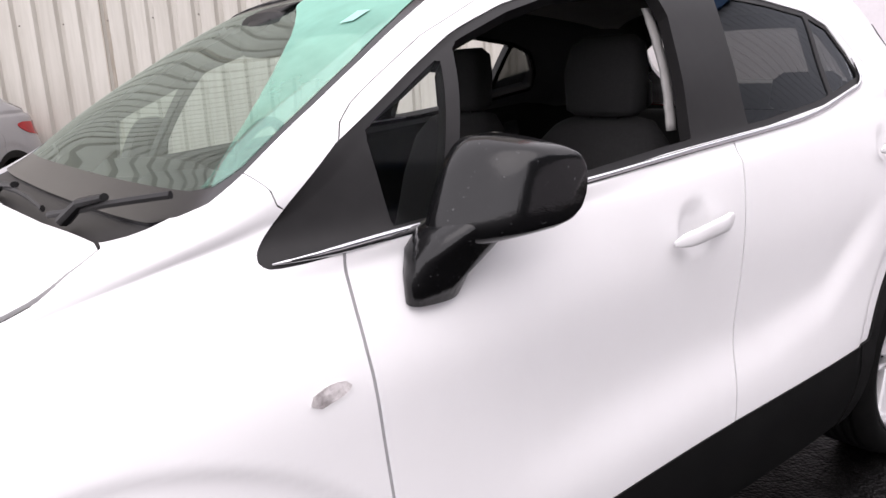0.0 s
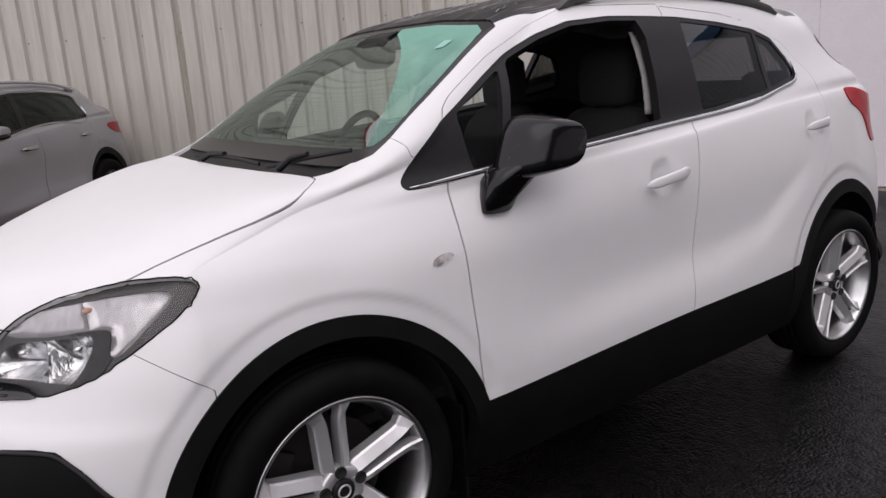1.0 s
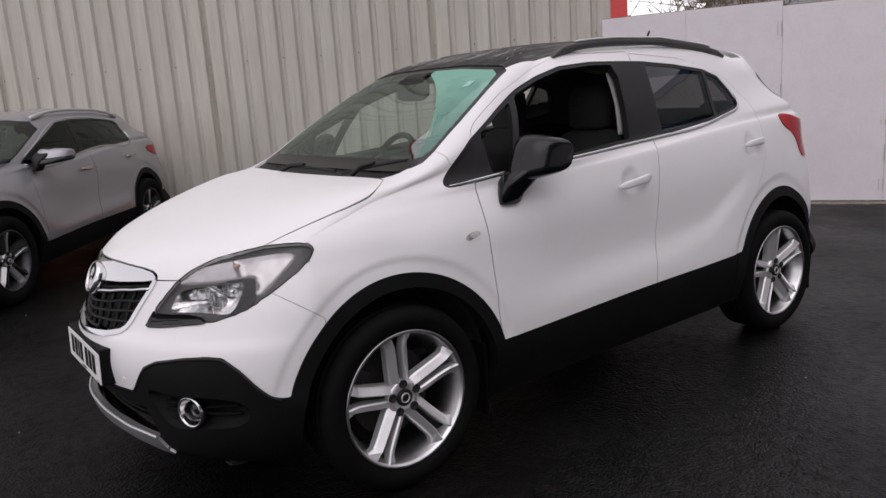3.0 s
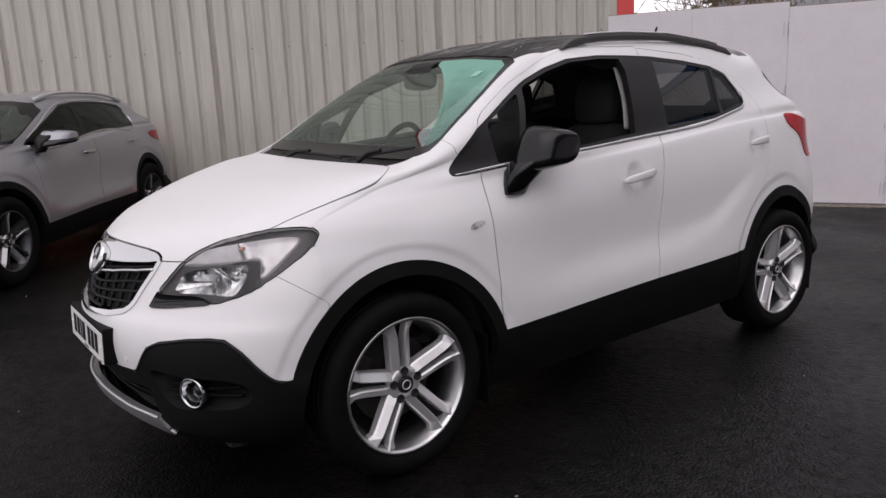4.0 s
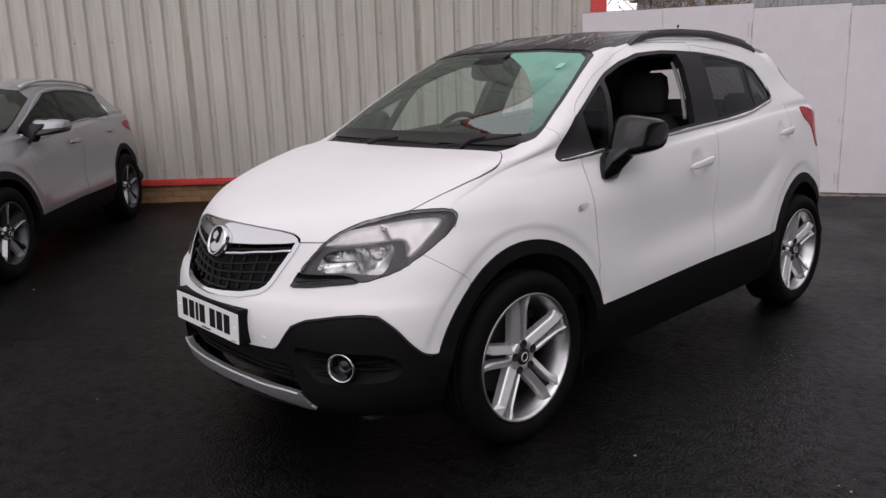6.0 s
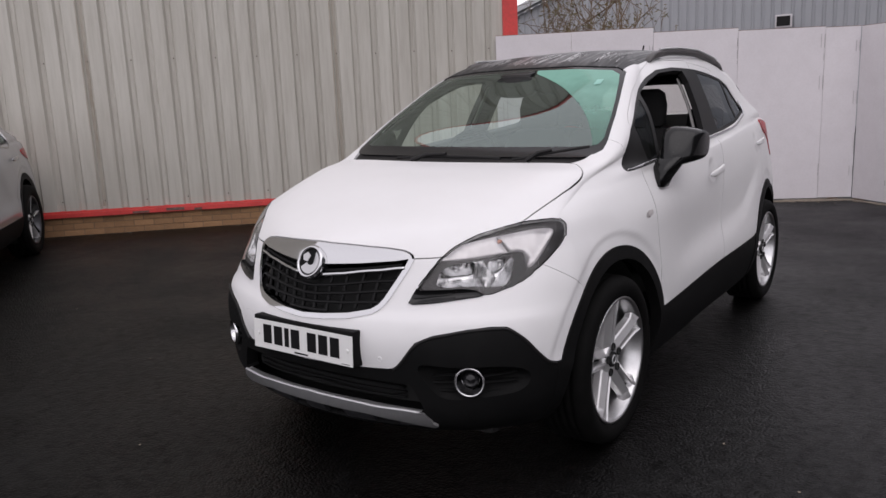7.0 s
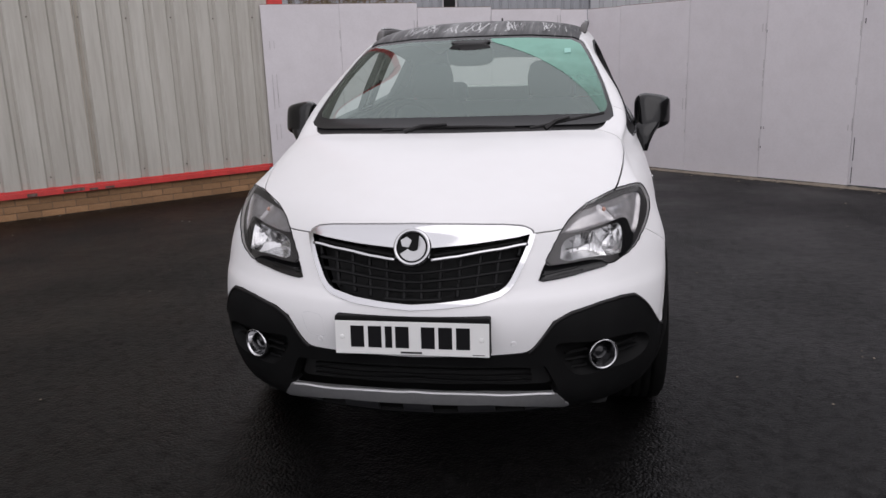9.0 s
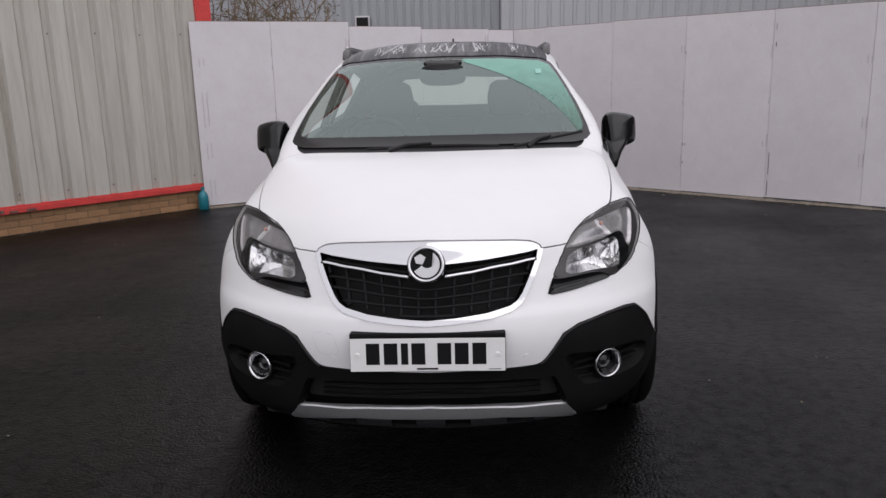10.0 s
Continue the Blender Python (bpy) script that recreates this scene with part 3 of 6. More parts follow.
def loft(lines, rows):
    """A skin through body lines: vertices as x, y, z, normal, and quads."""
    lines = np.array(lines)
    knots = np.concatenate([[0], np.cumsum(np.sqrt(((lines[1:] - lines[:-1]) ** 2).sum(2)).mean(1))])
    q = np.concatenate([np.linspace(a, b, r, endpoint=False) for a, b, r in zip(knots[:-1], knots[1:], rows)] + [[knots[-1]]])
    g = cubic(knots, lines, q)
    du, dv = np.gradient(g, axis=1), np.gradient(g, axis=0)
    nn = np.cross(du, dv)
    nn /= np.linalg.norm(nn, axis=2, keepdims=True) + 1e-12
    a, b = g.shape[:2]
    v = np.concatenate([g, nn], 2).reshape(-1, 6)
    i, j = np.meshgrid(np.arange(a - 1), np.arange(b - 1), indexing="ij")
    k = (i * b + j).ravel()
    f = np.column_stack([k, k + 1, k + b + 1, k + b])
    return v, [tuple(r) for r in f.tolist()]


def tidy(v, faces):
    used = sorted({i for f in faces for i in f})
    at = {o: k for k, o in enumerate(used)}
    return v[used], [tuple(at[i] for i in f) for f in faces]


def split(skin, f):
    """Cuts a skin along f = 0: the skin where f < 0, and the rest."""
    v, faces = skin
    if not len(v):
        return skin, skin
    d = f(v[:, 0], v[:, 1], v[:, 2])
    d = np.where(np.abs(d) < 1e-6, 1e-6, d)
    neg = (d < 0).tolist()
    extra, cuts, low, high = [], {}, [], []
    base = len(v)

    def cut(i, j):
        key = (i, j) if i < j else (j, i)
        if key not in cuts:
            i, j = key
            t = d[i] / (d[i] - d[j])
            cuts[key] = base + len(extra)
            extra.append(v[i] + (v[j] - v[i]) * t)
        return cuts[key]

    for face in faces:
        s = [neg[i] for i in face]
        if all(s):
            low.append(face)
        elif not any(s):
            high.append(face)
        else:
            a, b = [], []
            for i, j in zip(face, face[1:] + face[:1]):
                (a if neg[i] else b).append(i)
                if neg[i] != neg[j]:
                    c = cut(i, j)
                    a.append(c)
                    b.append(c)
            if len(a) > 2:
                low.append(tuple(a))
            if len(b) > 2:
                high.append(tuple(b))
    v = np.vstack([v, np.array(extra)]) if extra else v
    return tidy(v, low), tidy(v, high)


def inside(poly, axes=(1, 2)):
    """Signed distance to a polygon in two of the axes, below nought inside."""
    p = np.array(poly, float)
    q = np.roll(p, -1, 0)

    def f(*xyz):
        a, b = xyz[axes[0]], xyz[axes[1]]
        best, odd = np.full(a.shape, 1e9), np.zeros(a.shape, bool)
        for (x0, y0), (x1, y1) in zip(p, q):
            ex, ey = x1 - x0, y1 - y0
            t = np.clip(((a - x0) * ex + (b - y0) * ey) / (ex * ex + ey * ey + 1e-12), 0, 1)
            best = np.minimum(best, np.hypot(a - x0 - t * ex, b - y0 - t * ey))
            hit = (y0 > b) != (y1 > b)
            odd ^= hit & (a < ex * (b - y0) / (ey if ey else 1e-12) + x0)
        return np.where(odd, -best, best)
    return f


def both(*fs):
    return lambda x, y, z: np.maximum.reduce([f(x, y, z) for f in fs])


def either(*fs):
    return lambda x, y, z: np.minimum.reduce([f(x, y, z) for f in fs])


def grown(f, by):
    return lambda x, y, z: f(x, y, z) - by


def curve(pts):
    a = np.array(pts, float)
    return lambda q: np.interp(q, a[:, 0], a[:, 1])


def smooth_poly(pts, n=8):
    """A closed polygon rounded by a cubic through its corners."""
    p = np.array(list(pts) * 3, float)
    k = np.concatenate([[0], np.cumsum(np.hypot(*np.diff(p, axis=0).T) ** 0.5)])
    m = len(pts)
    q = np.concatenate([np.linspace(k[i], k[i + 1], n, endpoint=False) for i in range(m, 2 * m)])
    return cubic(k, p, q)


def mirrored(skin):
    v, f = skin
    w = v.copy()
    w[:, 0] *= -1
    w[:, 3] *= -1
    return w, [t[::-1] for t in f]


def joined(a, b):
    n = len(a[0])
    return np.vstack([a[0], b[0]]), a[1] + [tuple(i + n for i in t) for t in b[1]]


def skin_object(name, skin, mat, parent, lift=0.0, thick=0.012, label="", centre=False):
    """A panel of sheet from a skin, with its edges turned in. centre: mirrored into one piece over the middle."""
    if centre:
        skin = joined(skin, mirrored(skin))
    v, faces = skin
    if not len(faces):
        return None
    p, n = v[:, :3] + v[:, 3:] * lift, v[:, 3:]
    count = {}
    for t in faces:
        for e in zip(t, t[1:] + t[:1]):
            count[e] = count.get(e, 0) + 1
    rim = [e for e in count if (e[1], e[0]) not in count and not (abs(p[e[0], 0]) < 2e-4 and abs(p[e[1], 0]) < 2e-4)]
    verts, out = list(p), list(faces)
    if thick:
        for i, j in rim:
            k = len(verts)
            verts += [p[j], p[i], p[i] - n[i] * thick, p[j] - n[j] * thick]
            out.append((k, k + 1, k + 2, k + 3))
    return mesh_object(name, verts, out, mat, parent, label, smooth=True)


def pair(name, skin, mat, parents, **k):
    """The same panel on both sides of the car."""
    parents = parents if isinstance(parents, (tuple, list)) else (parents, parents)
    return skin_object(name, skin, mat, parents[0], **k), skin_object(name, mirrored(skin), mat, parents[1], **k)


def follow(skin, pts, axes=(1, 2)):
    """Places on the skin nearest to points given in two axes."""
    v = skin[0]
    out = []
    for a, b in pts:
        d = (v[:, axes[0]] - a) ** 2 + (v[:, axes[1]] - b) ** 2
        i = np.argsort(d)[:4]
        w = 1 / (d[i] + 1e-7)
        out.append((v[i] * w[:, None]).sum(0) / w.sum())
    return np.array(out)


def trim_bar(name, skin, pts, mat, parent, radius=0.008, lift=0.0, flat=1.0, axes=(1, 2), n=60, mirror=True, label=""):
    """A thin bar laid on the skin along a curve, on both sides."""
    k = np.concatenate([[0], np.cumsum(np.hypot(*np.diff(np.array(pts), axis=0).T))])
    q = cubic(k, np.array(pts, float), np.linspace(0, k[-1], n))
    p = follow(skin, q, axes)
    c = p[:, :3] + p[:, 3:] * lift
    for s in range(3):
        c[1:-1] = (c[:-2] + 2 * c[1:-1] + c[2:]) / 4
    made = []
    for sign in (1, -1) if mirror else (1,):
        v, f = tube([(x * sign, y, z) for x, y, z in c], radius, 8, flat)
        made.append(mesh_object(name, v, f if sign > 0 else [t[::-1] for t in f], mat, parent, label, smooth=True))
    return made


def wheel(parent, at, turn, tyre_r, rim_r, width, spoke, label="", barrel=None):
    """A wheel at a place; its outer face looks along local +x."""
    hub = tagged(new("wheel"), label)
    hub.parent = parent
    hub.matrix_local = Matrix.Translation(at) @ Matrix.Rotation(turn, 4, "Z")
    w = width / 2
    t = tyre_r
    prof = [(w * 0.62, rim_r - 0.004), (w * 0.86, rim_r + 0.004), (w * 0.97, rim_r + 0.018), (w * 1.02, (rim_r + t) / 2), (w * 0.98, t - 0.025), (w * 0.86, t - 0.008), (w * 0.7, t - 0.002)]
    for k in range(5):
        x = w * (0.62 - 0.31 * k)
        prof += [(x, t), (x - 0.012, t), (x - 0.013, t - 0.007), (x - 0.02, t - 0.007), (x - 0.021, t)]
    prof += [(-w * 0.86, t - 0.008), (-w, t - 0.04), (-w, rim_r + 0.01), (-w * 0.62, rim_r - 0.004)]
    v, f = revolve(prof, 72)
    mesh_object("tyre", v, f, RUBBER, hub, smooth=True)
    v, f = revolve([(w * 0.80, rim_r - 0.001), (w * 0.90, rim_r + 0.006), (w * 0.93, rim_r + 0.002), (w * 0.91, rim_r - 0.006), (w * 0.78, rim_r - 0.012), (w * 0.6, rim_r - 0.02), (w * 0.2, rim_r - 0.036), (-w * 0.8, rim_r - 0.04), (-w * 0.9, rim_r)], 72)
    mesh_object("rim", v, f, barrel or ALLOY, hub, smooth=True)
    v, f = revolve([(-w * 0.2, 0.03), (-w * 0.2, rim_r * 0.66), (-w * 0.34, rim_r * 0.66), (-w * 0.34, 0.03)], 48)
    mesh_object("brake_disc", v, f, IRON, hub)
    bm = bmesh.new()
    box(bm, -w * 0.55, -w * 0.02, -0.06, 0.06, rim_r * 0.45, rim_r * 0.72, 0.012, Matrix.Rotation(radians(65 if turn == 0 else -65), 4, "X"))
    part("caliper", bm, IRON, hub)
    v, f = revolve([(-w * 0.9, 0), (-w * 0.9, rim_r - 0.03)], 40)
    mesh_object("backplate", v, f, VOID, hub)
    spoke(hub, w, rim_r)
    return hub


def spoke_mesh(rows):
    """A cast spoke: rows of (radius, inner edge, outer edge, top x, depth), with a ridge along the inner edge and a face that falls away from it."""
    verts, faces = [], []
    for r, a, b, top, deep in rows:
        ch = min(0.005, (b - a) * 0.22)
        fall = min(0.017, (b - a) * 0.5)
        for o, x in ((a - 0.003, top - deep), (a, top - 0.006), (a + ch, top), (b - ch, top - fall), (b, top - fall - 0.006), (b + 0.004, top - deep - 0.008)):
            verts.append((x, o, r))
    for k in range(len(rows) - 1):
        for i in range(5):
            a = k * 6 + i
            faces.append((a, a + 1, a + 7, a + 6))
    faces += [tuple(range(6))[::-1], tuple(range(len(rows) * 6 - 6, len(rows) * 6))]
    return verts, faces


def twin_spokes(hub, w, rim, mats=()):
    """Five pairs of parallel spokes with a slot between each pair, flared where they meet the rim."""
    rows_out = [(0.036, 0.004, 0.034, w * 0.66, 0.045), (0.066, 0.0085, 0.0425, w * 0.69, 0.045), (0.088, 0.0105, 0.0445, w * 0.72, 0.042), (rim * 0.62, 0.0125, 0.046, w * 0.79, 0.04), (rim * 0.76, 0.0145, 0.0475, w * 0.83, 0.038), (rim * 0.82, 0.0165, 0.050, w * 0.85, 0.036), (rim * 0.90, 0.022, 0.066, w * 0.87, 0.036), (rim * 0.965, 0.025, 0.074, w * 0.89, 0.036), (rim - 0.002, 0.026, 0.076, w * 0.88, 0.036)]
    meshes = []
    for sign in (-1, 1):
        me = bpy.data.meshes.new("spoke")
        v, f = spoke_mesh(rows_out)
        me.from_pydata([(x, y * sign, z) for x, y, z in v], [], f if sign > 0 else [t[::-1] for t in f])
        me.materials.append((mats or (ALLOY, ALLOY))[sign > 0])
        meshes.append(me)
    # the slot's floor, painted near-black as shade, and the bridge closing it at the rim
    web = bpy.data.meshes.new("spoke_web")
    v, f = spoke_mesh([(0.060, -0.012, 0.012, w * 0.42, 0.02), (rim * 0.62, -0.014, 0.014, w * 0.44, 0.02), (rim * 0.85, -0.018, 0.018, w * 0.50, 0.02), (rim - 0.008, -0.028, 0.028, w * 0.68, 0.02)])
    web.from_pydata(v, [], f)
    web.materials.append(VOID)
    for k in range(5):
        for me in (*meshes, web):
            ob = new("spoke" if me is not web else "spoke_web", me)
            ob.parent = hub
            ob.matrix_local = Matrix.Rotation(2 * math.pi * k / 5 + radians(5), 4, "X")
    centre_cap(hub, w)


def centre_cap(hub, w):
    v, f = revolve([(w * 0.40, 0.070), (w * 0.62, 0.066), (w * 0.665, 0.060), (w * 0.66, 0.038), (w * 0.63, 0.034), (w * 0.63, 0)], 40)
    mesh_object("hub", v, f, ALLOY, hub, smooth=True)
    v, f = revolve([(w * 0.58, 0.033), (w * 0.70, 0.032), (w * 0.735, 0.027), (w * 0.725, 0.024), (w * 0.72, 0)], 32)
    mesh_object("hub_cap", v, f, SATIN_BLACK, hub, smooth=True)
    v, f = revolve([(w * 0.725, 0.020), (w * 0.75, 0.019), (w * 0.75, 0.0155), (w * 0.725, 0.0145)], 28)
    mesh_object("cap_ring", v, f, SATIN_METAL, hub, smooth=True)
    for k in range(5):
        c = 2 * math.pi * k / 5 + radians(5)
        m = Matrix.Translation((w * 0.69, 0.055 * math.sin(c) * -1, 0.055 * math.cos(c)))
        # near-black paint gives each bolt hole its shade
        v, f = revolve([(0.0, 0.0165), (0.006, 0.0160), (0.007, 0.0145), (0.0045, 0.0135), (0.0045, 0)], 18)
        mesh_object("bolt_recess", [m @ Vector(q) for q in v], f, VOID, hub, smooth=True)


# ---- the white crossover ----
car = thing("crossover_car", "white compact crossover with black roof, mirrors and lower cladding", "car")

LINES = [
    body_line((-0.78, 0.215), [(-0.3, 0.73, 0.2), (0.45, 0.83, 0.22), (1.3, 0.835, 0.24), (2.1, 0.835, 0.26), (2.75, 0.74, 0.28)], (3.22, 0.33), 1.9),
    body_line((-0.872, 0.275), [(-0.3, 0.815, 0.272), (0.45, 0.865, 0.3), (1.3, 0.865, 0.32), (2.1, 0.87, 0.34), (2.75, 0.845, 0.36)], (3.3, 0.42), 2.1),
    body_line((-0.895, 0.4), [(-0.3, 0.87, 0.4), (0.45, 0.895, 0.4), (1.3, 0.885, 0.42), (2.1, 0.89, 0.44), (2.75, 0.825, 0.46)], (3.34, 0.52), 2.05, 2.4),
    body_line((-0.915, 0.53), [(-0.3, 0.882, 0.53), (0.45, 0.903, 0.53), (1.3, 0.89, 0.53), (2.1, 0.895, 0.55), (2.75, 0.835, 0.56)], (3.345, 0.64), 2, 2.4),
    body_line((-0.91, 0.64), [(-0.3, 0.878, 0.67), (0.45, 0.895, 0.66), (1.3, 0.875, 0.66), (2.1, 0.885, 0.68), (2.75, 0.835, 0.7)], (3.34, 0.78), 1.85, 2.4),
    body_line((-0.865, 0.78), [(-0.3, 0.855, 0.81), (0.45, 0.882, 0.81), (1.3, 0.868, 0.82), (2.1, 0.872, 0.84), (2.75, 0.818, 0.86)], (3.31, 0.95), 1.55, 2.4),
    body_line((-0.825, 0.86), [(-0.3, 0.812, 0.895), (0.45, 0.866, 0.93), (1.3, 0.862, 0.95), (2.1, 0.855, 0.985), (2.75, 0.79, 1.01)], (3.26, 1.06), 1.5, 2.4),
    body_line((-0.775, 0.915), [(-0.3, 0.768, 0.95), (0.4, 0.82, 1.025), (1.3, 0.842, 1.075), (2.1, 0.815, 1.13), (2.75, 0.755, 1.15)], (3.2, 1.14), 1.35),
    body_line((-0.54, 0.985), [(-0.12, 0.74, 1.01), (0.42, 0.804, 1.063), (1.3, 0.826, 1.11), (2.1, 0.792, 1.17), (2.74, 0.728, 1.19)], (3.17, 1.18), 1.9),
    body_line((-0.25, 1.064), [(0.12, 0.730, 1.086), (0.46, 0.802, 1.095), (1.3, 0.808, 1.14), (2.1, 0.773, 1.2), (2.73, 0.72, 1.22)], (3.14, 1.21), 2.2),
    body_line((0.14, 1.14), [(0.36, 0.752, 1.15), (0.6, 0.790, 1.135), (1.3, 0.788, 1.175), (2.1, 0.752, 1.235), (2.72, 0.7, 1.255)], (3.1, 1.25), 4),
    body_line((0.31, 1.258), [(0.52, 0.732, 1.25), (0.9, 0.754, 1.265), (1.5, 0.745, 1.285), (2.1, 0.71, 1.31), (2.66, 0.655, 1.315)], (3, 1.31), 3.4),
    body_line((0.51, 1.387), [(0.73, 0.660, 1.38), (1, 0.690, 1.4), (1.5, 0.69, 1.41), (2.1, 0.662, 1.41), (2.62, 0.605, 1.4)], (2.93, 1.4), 3.6),
    body_line((0.715, 1.502), [(0.94, 0.594, 1.495), (1.15, 0.622, 1.515), (1.6, 0.628, 1.525), (2.2, 0.598, 1.505), (2.58, 0.56, 1.475)], (2.9, 1.47), 3.8),
    body_line((0.82, 1.555), [(1.02, 0.535, 1.56), (1.2, 0.56, 1.575), (1.6, 0.57, 1.59), (2.2, 0.545, 1.57), (2.56, 0.5, 1.53)], (2.92, 1.51), 2.6),
    body_line((0.98, 1.593), [(1.1, 0.42, 1.605), (1.25, 0.43, 1.617), (1.6, 0.44, 1.63), (2.2, 0.41, 1.612), (2.54, 0.37, 1.572)], (2.88, 1.535), 2.6),
    body_line((1.12, 1.622), [(1.18, 0.21, 1.63), (1.3, 0.215, 1.64), (1.6, 0.22, 1.65), (2.2, 0.2, 1.635), (2.5, 0.18, 1.6)], (2.8, 1.56), 2.4),
    body_line((1.2, 1.634), [(1.21, 0, 1.635), (1.35, 0, 1.647), (1.6, 0, 1.655), (2.2, 0, 1.642), (2.48, 0, 1.61)], (2.74, 1.575), 2.4),
]
SKIN = loft(LINES, [5, 6, 8, 8, 9, 9, 7, 9, 12, 12, 9, 9, 9, 6, 6, 5, 4])


def ease(t):
    t = np.clip(t, 0, 1)
    return t * t * (3 - 2 * t)


SHOULDER = curve([(0.5, 1.00), (1.06, 1.00), (1.45, 1.03), (1.8, 1.06), (2.2, 1.095)])


def flanks(v, blade, amount=1.0):
    """Hollows the doors between the shoulder and the blade line, and steps the wheel arches."""
    x, y, z = v[:, 0], v[:, 1], v[:, 2]
    side = ease((x - 0.62) / 0.1) * ease((z - 0.44) / 0.08)
    low, high = blade(y), SHOULDER(y)
    hollow = np.clip((high - z) / (high - low), 0, 1) ** 1.15 * ease((z - low + 0.10) / np.interp(y, [1.3, 1.9], [0.17, 0.11]))
    v[:, 0] -= amount * side * ease((y - 0.45) / 0.55) * ease((2.33 - y) / 0.35) * 0.0145 * hollow
    for a in (0.0, 2.52):
        v[:, 0] -= amount * side * ease((1.0 - z) / 0.12) * 0.007 * ease((0.528 - np.hypot(y - a, z - 0.344)) / 0.020)


BLADE = curve([(0.45, 0.605), (0.6, 0.62), (0.9, 0.638), (1.25, 0.658), (1.53, 0.675), (1.84, 0.735), (2.0, 0.83), (2.2, 0.93)])
flanks(SKIN[0], BLADE)
# a shallow step across the bumper under the lamps
fy, fz = SKIN[0][:, 1], SKIN[0][:, 2]
SKIN[0][:, 1] += 0.011 * ease((-0.33 - fy) / 0.15) * ease((fz - 0.655) / 0.026) * ease((0.79 - fz) / 0.09)
# the nose is blunt
SKIN[0][:, 1] += 0.022 * ease((-0.62 - fy) / 0.25)
# the bonnet is a little fuller
SKIN[0][:, 2] += 0.015 * ease((fz - 0.875) / 0.07) * ease((0.15 - fy) / 0.2) * ease((fy + 0.80) / 0.22)
# the tail tapers in plan and is a little shorter
tail_y = ease((SKIN[0][:, 1] - 2.3) / 0.6)
SKIN[0][:, 0] *= 1 - 0.022 * tail_y
SKIN[0][:, 1] -= 0.035 * tail_y
AXLES = (0.0, 2.52)
HUB_Z = 0.344


def wheel_circle(r, y0):
    return lambda x, y, z: np.maximum(np.hypot(y - y0, z - HUB_Z) - r, 0.55 - x)


# lines of the side, as (y, z)
DLO = [(0.299, 1.090), (0.304, 1.081), (0.318, 1.078), (0.36, 1.079), (0.43, 1.085), (0.55, 1.098), (0.969, 1.130), (1.25, 1.152), (1.68, 1.175), (1.983, 1.203), (2.295, 1.254), (2.315, 1.274), (2.300, 1.338), (2.235, 1.422), (2.122, 1.462), (1.885, 1.495), (1.636, 1.518), (1.46, 1.524), (1.277, 1.528), (1.093, 1.516), (0.945, 1.478), (0.795, 1.424), (0.672, 1.360), (0.472, 1.250), (0.369, 1.170), (0.318, 1.121), (0.301, 1.101)]
SILL = curve([(-2, 0.455), (0.44, 0.463), (1.40, 0.500), (2.06, 0.523), (2.8, 0.545), (4, 0.56)])
# upper edge of the black front, by the angle round the nose
NOSE = curve([(0, 0.475), (0.29, 0.479), (0.415, 0.482), (0.449, 0.493), (0.484, 0.537), (0.52, 0.583), (0.589, 0.61), (0.721, 0.631), (0.808, 0.638), (0.869, 0.634), (0.926, 0.593), (0.978, 0.535), (1.004, 0.508), (1.03, 0.488), (1.067, 0.48), (1.3, 0.478), (4, 0.478)])


def around(x, y):
    return np.arctan2(x, -y)


f_black = either(lambda x, y, z: np.where(y < -0.30, z - NOSE(around(x, y)), z - SILL(y)), wheel_circle(0.469, 0.0), wheel_circle(0.462, 2.52))
f_screen = both(inside([(-0.2, 1.150), (0.62, 1.153), (0.672, 1.160), (0.694, 1.176), (0.690, 1.21), (0.676, 1.255), (0.657, 1.313), (0.628, 1.38), (0.590, 1.46), (0.560, 1.512), (0.51, 1.535), (0.30, 1.552), (-0.2, 1.557)], (0, 2)), lambda x, y, z: y - 1.05)
f_dlo = both(inside(DLO), lambda x, y, z: 0.45 - x, lambda x, y, z: 1.0 - z)
f_roof = both(lambda x, y, z: np.abs(x) - np.interp(y, [0.75, 1.0, 1.6, 2.3, 2.8], [0.535, 0.553, 0.565, 0.535, 0.50]), lambda x, y, z: 1.50 - z, lambda x, y, z: y - 2.66)

rest = SKIN
for axle in AXLES:
    rest = split(rest, wheel_circle(0.415 if axle == 0 else 0.406, axle))[1]
screen, rest = split(rest, f_screen)
dlo, rest = split(rest, f_dlo)
roof, rest = split(rest, f_roof)
black, rest = split(rest, f_black)

# headlamp outline by the side, as (y, z); grille outline by the front, as (x, z)
LAMP = [(-0.82, 0.753), (-0.82, 0.80), (-0.75, 0.858), (-0.66, 0.897), (-0.60, 0.918), (-0.536, 0.936), (-0.465, 0.954), (-0.402, 0.966), (-0.334, 0.970), (-0.290, 0.963), (-0.279, 0.950), (-0.288, 0.932), (-0.318, 0.906), (-0.40, 0.853), (-0.475, 0.804), (-0.535, 0.770), (-0.60, 0.745), (-0.628, 0.741), (-0.640, 0.753), (-0.66, 0.759), (-0.70, 0.756), (-0.74, 0.753)]
INSERT = [(-0.82, 0.760), (-0.72, 0.762), (-0.665, 0.764), (-0.645, 0.762), (-0.632, 0.750), (-0.627, 0.738), (-0.65, 0.730), (-0.69, 0.722), (-0.735, 0.711), (-0.775, 0.704), (-0.82, 0.702)]
